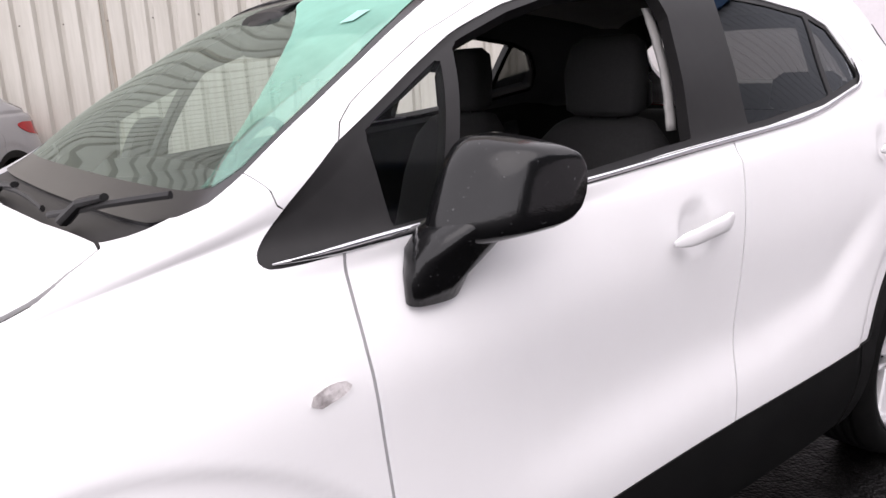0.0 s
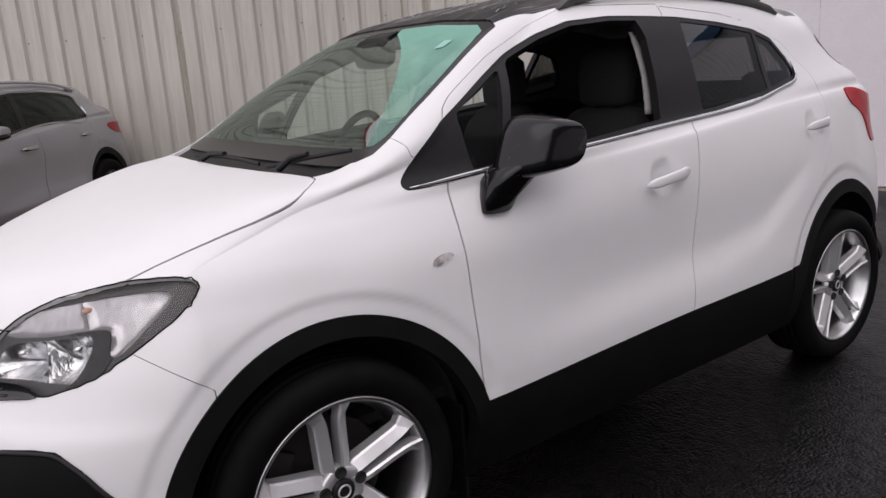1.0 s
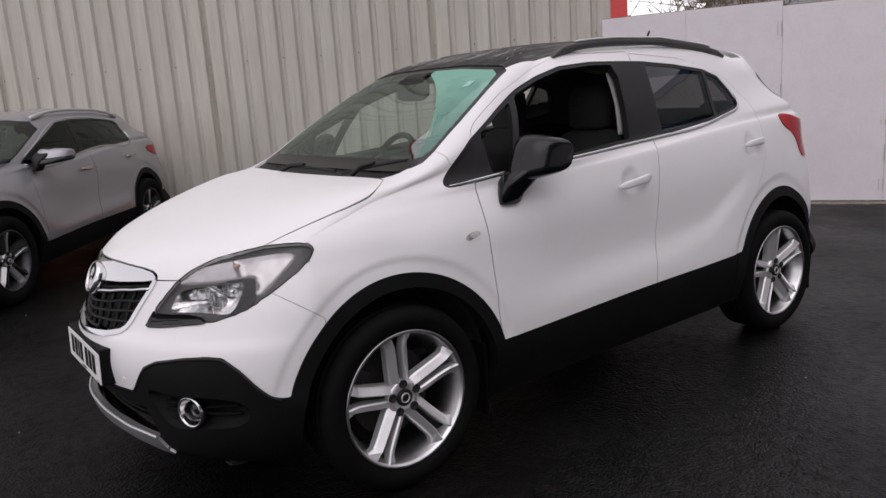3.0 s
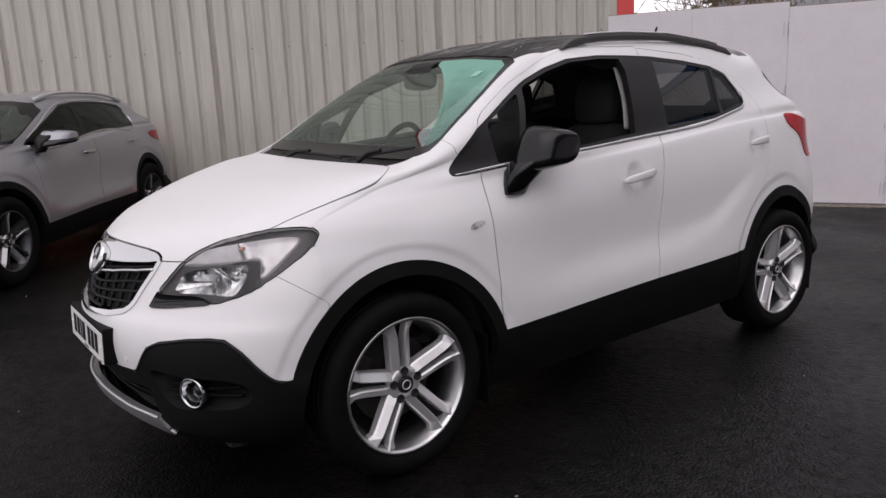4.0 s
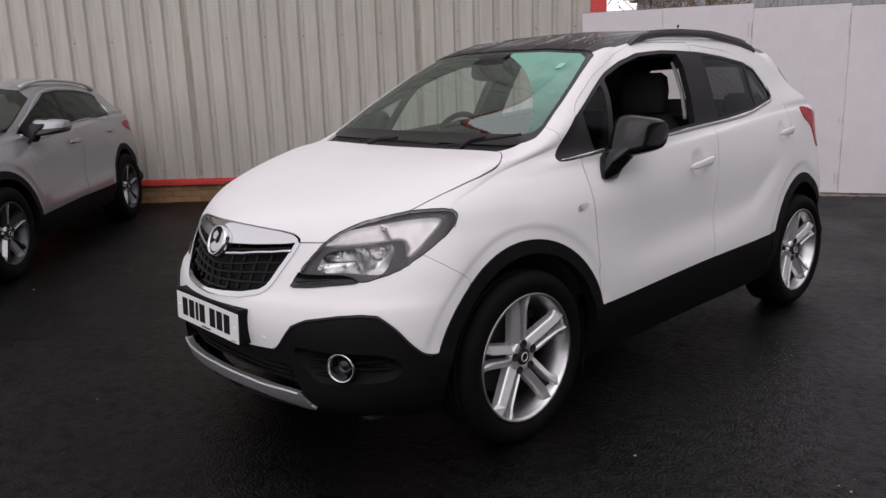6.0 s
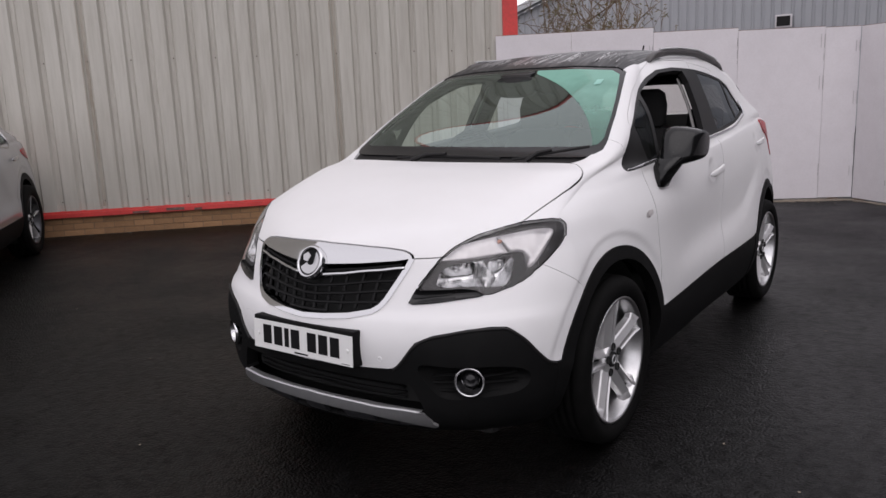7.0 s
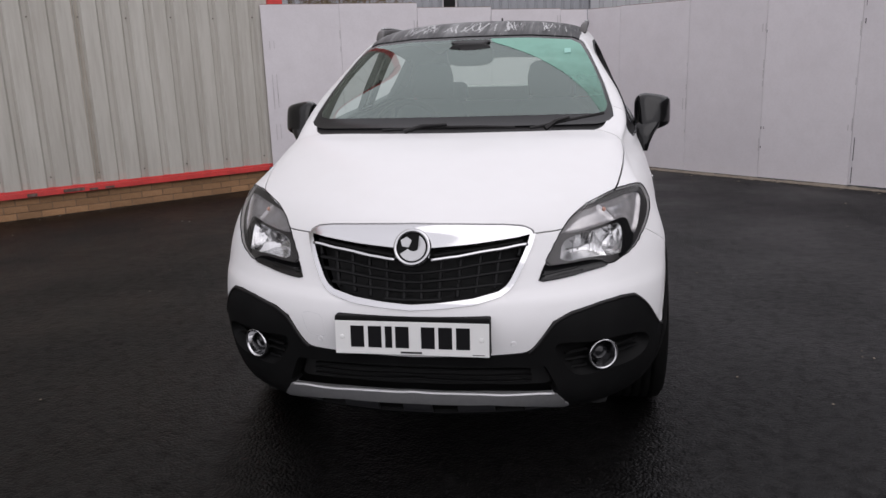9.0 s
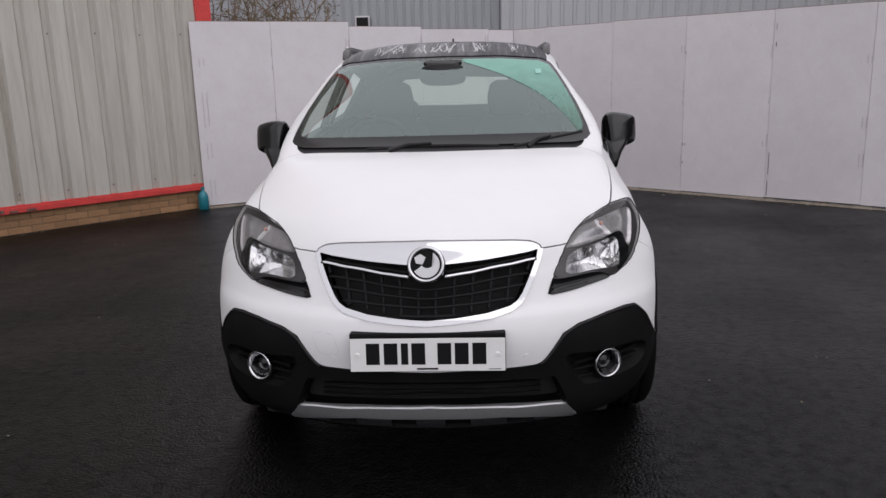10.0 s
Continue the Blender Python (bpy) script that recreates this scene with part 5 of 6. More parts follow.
low = lambda x: float(np.interp(abs(x), [0, 0.1, 0.215, 0.285, 0.313, 0.330, 0.352, 0.372], [0.660, 0.671, 0.686, 0.704, 0.719, 0.743, 0.795, 0.84]))
SLATS = ((0.668, 0.686), (0.696, 0.718), (0.727, 0.755), (0.758, 0.790))
slat_z = lambda k, x: SLATS[k][0] + (SLATS[k][1] - SLATS[k][0]) * abs(x) / 0.34 if 0 <= k < 4 else (low(x) if k < 0 else 0.797 + 0.09 * abs(x))
# short uprights in columns that fan out a little towards the top
for k in range(-1, 4):
    for j in range(-6, 6):
        x0 = (j + 0.5) * (0.0605 + 0.0012 * k)
        z0, z1 = max(slat_z(k, x0), low(x0)), slat_z(k + 1, x0)
        if abs(x0) < 0.355 and z1 - z0 > 0.010 and not (k == 3 and abs(x0) < 0.05):
            trim_bar("grille_upright", whole, [(x0 * 0.994, z0), (x0, (z0 + z1) / 2), (x0 * 1.006, z1)], GRILLE_BLACK, car, 0.0075, -0.017, 1.0, (0, 2), 6, False)
for zc, ze in SLATS:
    half = 0.10
    while half < 0.36 and low(half) < zc + (ze - zc) * min(half / 0.34, 1) - 0.004:
        half += 0.005
    trim_bar("grille_slat", whole, [(-half, zc + (ze - zc) * half / 0.34), (-half / 2, zc + (ze - zc) * half / 0.68), (0, zc), (half / 2, zc + (ze - zc) * half / 0.68), (half, zc + (ze - zc) * half / 0.34)], GRILLE_BLACK, car, 0.006, -0.016, 1.5, (0, 2), 40, False)
for sx in (1, -1):
    trim_bar("grille_strip", whole, [(sx * 0.374, 0.829), (sx * 0.25, 0.816), (sx * 0.13, 0.803), (sx * 0.060, 0.796)], CHROME, car, 0.007, 0.0, 1.2, (0, 2), 30, False, "chrome strip in the grille")
    trim_bar("grille_lath", whole, [(sx * 0.360, 0.842), (sx * 0.25, 0.829), (sx * 0.13, 0.818), (sx * 0.065, 0.813)], PLASTIC, car, 0.007, -0.012, 1.2, (0, 2), 30, False)
badge = tagged(new("badge"), "round chrome badge with a plain light shape")
badge.parent = car
badge.matrix_local = Matrix.Translation((0, -0.826, 0.838)) @ Matrix.Rotation(radians(-90), 4, "Z") @ Matrix.Rotation(radians(-24), 4, "Y")
v, f = revolve([(-0.03, 0.064), (-0.004, 0.066), (0.008, 0.062), (0.011, 0.057), (0.008, 0.052), (0.003, 0.051), (-0.004, 0.050)], 56)
mesh_object("ring", v, f, CHROME, badge, smooth=True)
v, f = revolve([(0.0, 0.052), (0.0005, 0.0)], 40)
mesh_object("disc", v, f, PLASTIC, badge)
# a plain crescent and a small pennant
crescent = [(0.046 * math.cos(radians(q)), 0.046 * math.sin(radians(q))) for q in range(-150, 61, 15)] + [(0.024 * math.cos(radians(q)) + 0.004, 0.024 * math.sin(radians(q)) + 0.011) for q in range(40, -151, -15)]
pennant = [(-0.040, 0.024), (-0.020, 0.036), (-0.002, 0.024), (-0.012, 0.000), (-0.034, 0.004)]
em = bmesh.new()
shapes = [em.faces.new([em.verts.new((0.0015, a, b)) for a, b in outline]) for outline in (crescent, pennant)]
bmesh.ops.triangulate(em, faces=shapes)
up = bmesh.ops.extrude_face_region(em, geom=em.faces[:])["geom"]
bmesh.ops.translate(em, verts=[g for g in up if isinstance(g, bmesh.types.BMVert)], vec=(0.003, 0, 0))
bmesh.ops.recalc_face_normals(em, faces=em.faces)
part("emblem", em, SATIN_METAL, badge)

# number plate, its writing as plain bars
plate = tagged(new("number_plate"), "white number plate with plain dark bars on a black plinth")
plate.parent = car
plate.matrix_local = Matrix.Translation((0, -0.899, 0.548)) @ Matrix.Rotation(radians(-3), 4, "X")
bm = bmesh.new()
box(bm, -0.262, 0.262, -0.004, 0.06, -0.062, 0.072, 0.006)
part("plinth", bm, PLASTIC, plate)
bm = bmesh.new()
box(bm, -0.26, 0.26, -0.008, -0.0045, -0.058, 0.056, 0.0015)
part("face", bm, PLATE_WHITE, plate)
for k, x in enumerate((-0.183, -0.123, -0.076, -0.030, 0.057, 0.115, 0.174)):
    bm = bmesh.new()
    w = 0.012 if k == 2 else 0.023
    box(bm, x - w, x + w, -0.0092, -0.0081, -0.034, 0.040, 0.0006)
    part("character_bar", bm, PLATE_BLACK, plate)
for x, w in ((0.0, 0.036), (0.225, 0.02)):
    bm = bmesh.new()
    box(bm, x - w, x + w, -0.0090, -0.0081, -0.052, -0.046 if w > 0.03 else -0.050)
    part("small_bar", bm, PLATE_BLACK, plate)
for x in (-0.235, 0.235):
    v, f = revolve([(0, 0.008), (0.003, 0.0065), (0.0036, 0)], 14)
    mesh_object("screw_cap", [(x + b, -0.0081 - a, c) for a, b, c in v], f, PLATE_WHITE, plate)

# parking sensors
for x in (0.335, -0.335):
    p = follow(whole, [(x, 0.517)], (0, 2))[0]
    v, f = revolve([(-0.002, 0.0098), (0.0015, 0.0094), (0.0022, 0.0075), (0.0012, 0.0071), (0.0014, 0)], 24)
    m = Matrix.Translation(p[:3]) @ Vector(p[3:]).to_track_quat("X", "Z").to_matrix().to_4x4()
    mesh_object("parking_sensor", [m @ Vector(q) for q in v], f, WHITE, car)
cover_line = smooth_poly([(-0.40, 0.60), (-0.335, 0.602), (-0.318, 0.575), (-0.312, 0.535), (-0.375, 0.532), (-0.392, 0.56)], 5)
pts = follow(whole, list(cover_line), (0, 2))
v, f = tube([(p[0], p[1] + 0.0004, p[2]) for p in pts], 0.0009, 5, 1, True)
mesh_object("towing_eye_cover_edge", v, f, SATIN_METAL, car)

# ---- door mirrors, handles and trim ----
def ring_loft(rows, n=28, power=2.8):
    """A closed form through superellipse sections: rows of centre, half axis u, half axis v (vectors)."""
    verts, faces = [], []
    for c, u, w in rows:
        for k in range(n):
            a = 2 * math.pi * k / n
            s, t = math.sin(a), math.cos(a)
            verts.append(Vector(c) + Vector(u) * math.copysign(abs(t) ** (2 / power), t) + Vector(w) * math.copysign(abs(s) ** (2 / power), s))
    for r in range(len(rows) - 1):
        for k in range(n):
            a, b = r * n + k, r * n + (k + 1) % n
            faces.append((a, b, b + n, a + n))
    faces += [tuple(range(n))[::-1], tuple(range((len(rows) - 1) * n, len(rows) * n))]
    return verts, faces


def flipped(v, f, sx):
    return ([(sx * x, y, z) for x, y, z in v], f if sx > 0 else [t[::-1] for t in f])


def door_mirror(parent, shell, sx, at=(0.899, 0.652, 1.158), wide=0.087, tall=0.090, foot=(0.842, 0.562, 1.010), arm=SATIN_BLACK, lower=None, swept=0.040):
    """A mirror whose head is tall beside the door and tapers outwards, on a wedge-shaped arm."""
    unit_ = tagged(new("door_mirror"), "gloss door mirror with a separate lower arm")
    unit_.parent = parent
    cx, cy, cz = at
    # along the head: place, height of the middle, half height, half depth
    plan = ((-1.00, -0.08, 0.62, 0.40), (-0.97, -0.07, 0.78, 0.60), (-0.88, -0.04, 0.92, 0.80), (-0.70, 0.0, 1.0, 0.94), (-0.40, 0.02, 1.02, 1.0), (-0.05, 0.04, 0.96, 1.0), (0.30, 0.055, 0.885, 0.98), (0.60, 0.065, 0.805, 0.92), (0.82, 0.065, 0.725, 0.82), (0.94, 0.06, 0.63, 0.66), (0.985, 0.055, 0.50, 0.46), (1.0, 0.05, 0.3, 0.25))
    back = lambda p: cy + 0.052 + swept * (p + 1)
    rows = [((cx + wide * p, back(p) - 0.088 * d, cz + tall * m), (0, 0.088 * d, 0.0), (0.0, 0.012 * h, tall * h)) for p, m, h, d in plan]
    v, f = ring_loft(rows, 40, 3.3)
    # the nose of the head leans back towards its top
    v = [Vector((q.x, q.y + 0.055 * min(1, max(0, (back(0) - q.y) / 0.176)) * max(0, (q.z - cz + tall) / (2 * tall)), q.z)) for q in v]
    mesh_object("shell", *flipped(v, [t[::-1] for t in f], sx), shell, unit_, smooth=True)
    if lower:
        v, f = ring_loft([((c[0], c[1] - 0.002, c[2] - 0.60 * b[2]), tuple(1.05 * q for q in a), (b[0], b[1], 0.46 * b[2])) for c, a, b in rows], 30, 3.6)
        mesh_object("lower_shell", *flipped(v, [t[::-1] for t in f], sx), lower, unit_, smooth=True)
    rows = [((cx, back(0) + q, cz + 0.002), (wide * 0.82, swept * 0.82, 0), (0, 0, tall * 0.70)) for q in (-0.006, 0.001)]
    v, f = ring_loft(rows)
    mesh_object("mirror_glass", *flipped(v, f, sx), CHROME, unit_)
    fx, fy, fz = foot
    rows = [((fx - 0.02, fy, fz - 0.022), (0.022, -0.01, 0), (0.004, 0.040, 0)), ((fx, fy + 0.002, fz - 0.012), (0.026, -0.012, -0.01), (0.004, 0.052, 0)), ((fx + 0.006, fy + 0.010, fz + 0.025), (0.031, -0.010, -0.012), (0.006, 0.060, 0)), ((fx + 0.010, fy + 0.033, fz + 0.060), (0.046, -0.006, -0.010), (0.008, 0.073, 0)), ((fx + 0.020, fy + 0.062, fz + 0.095), (0.062, 0, -0.006), (0.0, 0.074, 0)), ((fx + 0.034, fy + 0.098, fz + 0.125), (0.066, 0, -0.004), (0.0, 0.054, 0)), ((fx + 0.044, fy + 0.114, fz + 0.155), (0.058, 0, 0), (0.0, 0.040, 0))]
    v, f = ring_loft(rows, 24, 3.0)
    mesh_object("arm", *flipped(v, f, sx), arm, unit_, smooth=True)
    return unit_


for sx in (1, -1):
    door_mirror(car, MIRROR_BLACK, sx, arm=MIRROR_BLACK)


def door_handle(skin, door, sx, y0, y1, z0, z1, mat):
    """A straight bar handle that stands off a dished cup."""
    ends = follow(skin, [(y0, z0), ((y0 + y1) / 2, (z0 + z1) / 2), (y1, z1)])
    out = Vector(ends[:, 3:].mean(0)).normalized()
    p0, p1 = Vector(ends[0, :3]), Vector(ends[2, :3])
    rows = []
    for t in range(13):
        q = t / 12
        edge = min(1.0, 0.35 + 5 * min(q, 1 - q))
        c = p0.lerp(p1, q) + out * (0.020 + 0.016 * min(1.0, 4 * min(q, 1 - q)))
        rows.append((c, tuple(out * 0.009 * edge), (0, 0, (0.0165 + 0.004 * q) * edge)))
    v, f = ring_loft(rows, 16, 2.8)
    mesh_object("door_handle", *flipped([tuple(q) for q in v], f, sx), mat, door, smooth=True)


for k, sx in enumerate((1, -1)):
    door_handle(SKIN, front_doors[k], sx, 1.172, 1.396, 0.973, 0.997, WHITE)
    door_handle(SKIN, rear_doors[k], sx, 2.178, 2.372, 1.056, 1.068, WHITE)

# indicator repeaters on the wings
rep, _ = split(SKIN, both(inside([(0.303, 0.893), (0.325, 0.880), (0.372, 0.892), (0.392, 0.912), (0.345, 0.910)]), lambda x, y, z: 0.5 - x))
pair("side_repeater", rep, REPEATER, car, lift=0.002, thick=0.006, label="small clear side repeater")
for ob in pair("repeater_lens", rep, LENS_CLEAR, car, lift=0.007, thick=0.006):
    ob.visible_shadow = False

# roof rails and aerial
for sx in (1, -1):
    rail = tagged(new("roof_rail"), "dark roof rail with a bright top edge")
    rail.parent = car
    ys = np.linspace(1.10, 2.42, 48)
    top = np.interp(ys, [1.10, 1.12, 1.15, 1.19, 1.25, 1.35, 1.5, 1.83, 2.2, 2.36, 2.42], [1.563, 1.580, 1.600, 1.612, 1.619, 1.625, 1.630, 1.625, 1.588, 1.560, 1.530])
    low_ = cubic([1.10, 1.2, 1.5, 1.83, 2.2, 2.42], [1.553, 1.575, 1.597, 1.592, 1.553, 1.515], ys)
    xs = cubic([1.10, 1.3, 1.7, 2.1, 2.42], [0.560, 0.577, 0.582, 0.567, 0.540], ys)
    rows = [((x, y, (a + b) / 2), (0.014 + 0.006 * (t < 6 or t > 41), 0, 0), (0.004, 0, max((a - b) / 2, 0.006))) for t, (x, y, a, b) in enumerate(zip(xs, ys, top, low_))]
    v, f = ring_loft(rows, 14, 3.0)
    mesh_object("bar", *flipped([tuple(q) for q in v], f, sx), RAIL, rail, smooth=True)
    v, f = tube([(sx * (x + 0.006), y, a + 0.005) for x, y, a in list(zip(xs, ys, top))[5:-5]], 0.006, 6, 1.6)
    mesh_object("bright_edge", v, f if sx > 0 else [t[::-1] for t in f], SATIN_METAL, rail, smooth=True)
aerial = tagged(new("aerial"), "")
aerial.parent = car
bm = bmesh.new()
bmesh.ops.create_uvsphere(bm, u_segments=16, v_segments=8, radius=0.03, matrix=Matrix.Translation((0, 2.44, 1.612)) @ Matrix.Diagonal((0.7, 1.3, 0.5, 1)))
part("base", bm, SATIN_BLACK, aerial, smooth=True)
mesh_object("mast", *tube([(0, 2.44, 1.62), (0, 2.46, 1.66), (0, 2.49, 1.715)], lambda t: 0.008 - 0.002 * t, 8), SATIN_BLACK, aerial)

# wipers
for name_, pts in (("near", [(0.335, 0.108, 1.142), (0.42, 0.132, 1.155), (0.50, 0.165, 1.170), (0.58, 0.196, 1.182), (0.650, 0.224, 1.192)]), ("far", [(-0.32, 0.115, 1.142), (-0.18, 0.115, 1.148), (-0.03, 0.118, 1.152), (0.12, 0.118, 1.151), (0.27, 0.112, 1.146)])):
    wiper = tagged(new("wiper"), "black windscreen wiper at rest")
    wiper.parent = car
    mesh_object("blade", *tube(pts, 0.007, 6, 0.7), SATIN_BLACK, wiper)
    mid = Vector(pts[2])
    root = Vector((0.40, 0.118, 1.138)) if name_ == "near" else Vector((-0.22, 0.100, 1.135))
    mesh_object("arm", *tube([root, root.lerp(mid, 0.45) + Vector((0, 0, 0.018)), mid + Vector((0, 0, 0.012))], lambda t: 0.011 - 0.004 * t, 8, 1.4), SATIN_BLACK, wiper)
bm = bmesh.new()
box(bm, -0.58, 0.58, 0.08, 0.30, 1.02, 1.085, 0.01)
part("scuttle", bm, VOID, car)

# spoiler edge and rear glass
rear_pane, _ = split(SKIN, both(lambda x, y, z: 2.60 - y, inside([(2.70, 1.395), (2.72, 1.425), (2.95, 1.425), (3.05, 1.27), (2.86, 1.28), (2.77, 1.345)])))
pair("rear_glass", split(rear_pane, lambda x, y, z: 0.505 - x)[0], GLOSS_BLACK, car, lift=0.003, thick=0.004)

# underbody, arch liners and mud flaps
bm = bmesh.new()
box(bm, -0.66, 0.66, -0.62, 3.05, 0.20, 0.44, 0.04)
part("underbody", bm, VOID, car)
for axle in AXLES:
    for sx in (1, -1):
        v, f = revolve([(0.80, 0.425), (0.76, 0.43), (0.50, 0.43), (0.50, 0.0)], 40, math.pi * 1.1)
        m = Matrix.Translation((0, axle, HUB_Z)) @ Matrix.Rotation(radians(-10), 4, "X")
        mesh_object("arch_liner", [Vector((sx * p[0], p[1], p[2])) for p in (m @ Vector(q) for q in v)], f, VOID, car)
        bm = bmesh.new()
        box(bm, 0.68, 0.835 if axle == 0 else 0.80, axle + 0.40, axle + 0.412, 0.14, 0.44, 0.004)
        fl_ = part("mud_flap", bm, PLASTIC, car)
        if sx < 0:
            fl_.scale.x = -1

# ---- cabin ----
pair("door_lining", split(split(joined(fdoor, bdoor), lambda x, y, z: 1.05 - z)[0], lambda x, y, z: z - 3)[0], DASH, car, lift=-0.03, thick=0)
skin_object("pillar_lining", split(rest, both(lambda x, y, z: 1.13 - z, lambda x, y, z: y - 2.9))[0], DASH, car, lift=-0.03, thick=0, centre=True)
skin_object("headlining", roof, LINING, car, lift=-0.035, thick=0, centre=True)
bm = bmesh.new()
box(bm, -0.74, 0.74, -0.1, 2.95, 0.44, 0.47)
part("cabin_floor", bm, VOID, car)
strip_ = follow(SKIN, [(1.385 + 0.0035 * t + 0.012 * math.sin(t * 0.19), 1.19 + 0.0175 * t) for t in range(17)])
for sx in (1, -1):
    rows = [((p[0] - 0.055, p[1] - 0.02, p[2]), (0.006, 0, 0), (0, 0.017, 0)) for p in strip_]
    v, f = ring_loft(rows, 10, 3)
    mesh_object("pillar_trim", *flipped([tuple(q) for q in v], f, sx), BELT_TRIM, car, smooth=True)


def seat(parent, x, y):
    s = tagged(new("seat"), "charcoal cloth seat with a head restraint")
    s.parent = parent
    s.matrix_local = Matrix.Translation((x, y, 0.035))
    v, f = ring_loft([((0, -0.28, 0.62), (0.20, 0, 0), (0, 0.02, 0.04)), ((0, -0.25, 0.60), (0.245, 0, 0), (0, 0, 0.085)), ((0, 0.0, 0.585), (0.25, 0, 0), (0, 0, 0.085)), ((0, 0.22, 0.575), (0.24, 0, 0), (0, 0, 0.085))], 24, 3.6)
    mesh_object("cushion", v, f, CLOTH, s, smooth=True)
    v, f = ring_loft([((0, 0.20, 0.58), (0.24, 0, 0), (0, 0.075, 0.02)), ((0, 0.235, 0.75), (0.25, 0, 0), (0, 0.075, 0.02)), ((0, 0.29, 0.95), (0.25, 0, 0), (0, 0.07, 0.02)), ((0, 0.335, 1.09), (0.225, 0, 0), (0, 0.06, 0.02)), ((0, 0.352, 1.145), (0.17, 0, 0), (0, 0.045, 0.015)), ((0, 0.357, 1.16), (0.12, 0, 0), (0, 0.02, 0.01))], 28, 3.4)
    mesh_object("backrest", v, f, CLOTH, s, smooth=True)
    v, f = ring_loft([((0, 0.366, 1.168), (0.10, 0, 0), (0, 0.03, 0)), ((0, 0.366, 1.185), (0.128, 0, 0), (0, 0.048, 0)), ((0, 0.368, 1.29), (0.135, 0, 0), (0, 0.052, 0)), ((0, 0.378, 1.36), (0.118, 0, 0), (0, 0.046, 0)), ((0, 0.385, 1.385), (0.08, 0, 0), (0, 0.026, 0))], 24, 3.2)
    mesh_object("head_restraint", v, f, CLOTH, s, smooth=True)
    for sx in (-0.05, 0.05):
        mesh_object("restraint_post", *tube([(sx, 0.36, 1.13), (sx, 0.368, 1.22)], 0.006, 8), SATIN_BLACK, s)


seat(car, 0.37, 1.185)
seat(car, -0.37, 1.28)
bench = tagged(new("rear_bench"), "charcoal cloth rear bench")
bench.parent = car
v, f = ring_loft([((0, 2.02, 0.62), (0.62, 0, 0), (0, 0.02, 0.05)), ((0, 2.08, 0.60), (0.66, 0, 0), (0, 0, 0.09)), ((0, 2.45, 0.60), (0.66, 0, 0), (0, 0, 0.09))], 24, 4)
mesh_object("cushion", v, f, CLOTH, bench, smooth=True)
v, f = ring_loft([((0, 2.44, 0.6), (0.65, 0, 0), (0, 0.07, 0)), ((0, 2.52, 0.9), (0.65, 0, 0), (0, 0.07, 0)), ((0, 2.58, 1.12), (0.60, 0, 0), (0, 0.05, 0)), ((0, 2.585, 1.14), (0.55, 0, 0), (0, 0.02, 0))], 28, 4)
mesh_object("backrest", v, f, CLOTH, bench, smooth=True)
for x in (-0.4, 0.4):
    v, f = ring_loft([((x, 2.60, 1.14), (0.10, 0, 0), (0, 0.03, 0)), ((x, 2.60, 1.16), (0.125, 0, 0), (0, 0.045, 0)), ((x, 2.61, 1.25), (0.12, 0, 0), (0, 0.045, 0)), ((x, 2.615, 1.275), (0.09, 0, 0), (0, 0.02, 0))], 20, 3)
    mesh_object("head_restraint", v, f, CLOTH, bench, smooth=True)

dash = tagged(new("dashboard"), "grey moulded dashboard with raised binnacle")
dash.parent = car
v, f = ring_loft([((0, 0.22, 1.05), (0.66, 0, 0), (0, 0.01, 0.05)), ((0, 0.34, 1.055), (0.70, 0, 0), (0, 0, 0.075)), ((0, 0.52, 1.04), (0.71, 0, 0), (0, 0, 0.09)), ((0, 0.62, 0.98), (0.71, 0, 0), (0, 0.01, 0.10)), ((0, 0.66, 0.92), (0.70, 0, 0), (0, 0.01, 0.09))], 32, 4.5)
mesh_object("top_pad", v, f, DASH, dash, smooth=True)
for x, w, h in ((-0.36, 0.20, 0.055), (0.0, 0.17, 0.045), (0.40, 0.2, 0.012)):
    v, f = ring_loft([((x, 0.36, 1.10), (w * 0.6, 0, 0), (0, 0, 0.02)), ((x, 0.42, 1.11), (w * 0.9, 0, 0), (0, 0, h)), ((x, 0.55, 1.10), (w, 0, 0), (0, 0, h)), ((x, 0.62, 1.09), (w * 0.95, 0, 0), (0, 0, h * 0.8))], 24, 2.6)
    mesh_object("binnacle", v, f, DASH, dash, smooth=True)
steer = tagged(new("steering_wheel"), "black steering wheel")
steer.parent = car
steer.matrix_local = Matrix.Translation((-0.36, 0.80, 1.06)) @ Matrix.Rotation(radians(-25), 4, "X")
v, f = tube([(0.185 * math.sin(2 * math.pi * k / 40), 0, 0.185 * math.cos(2 * math.pi * k / 40)) for k in range(40)], 0.016, 10, 1, True)
mesh_object("rim", v, f, SATIN_BLACK, steer, smooth=True)
v, f = ring_loft([((0, -0.03, 0), (0.05, 0, 0), (0, 0, 0.05)), ((0, 0.0, 0), (0.085, 0, 0), (0, 0, 0.07)), ((0, 0.02, 0), (0.06, 0, 0), (0, 0, 0.05))], 20, 3)
mesh_object("boss", v, f, SATIN_BLACK, steer, smooth=True)
for x, z in ((-0.17, 0.0), (0.17, 0.0), (0, -0.17)):
    mesh_object("spoke", *tube([(0, 0, 0), (x, -0.005, z)], 0.016, 8, 1.3), SATIN_BLACK, steer)
rvm = tagged(new("rear_view_mirror"), "dark interior mirror on a sensor pod")
rvm.parent = car
v, f = ring_loft([((0, 0.70, 1.460), (0.112, 0, 0), (0, 0.008, 0.052)), ((0, 0.73, 1.460), (0.120, 0, 0), (0, 0.008, 0.056)), ((0, 0.74, 1.460), (0.110, 0, 0), (0, 0, 0.048))], 24, 3.4)
mesh_object("housing", v, f, SATIN_BLACK, rvm, smooth=True)
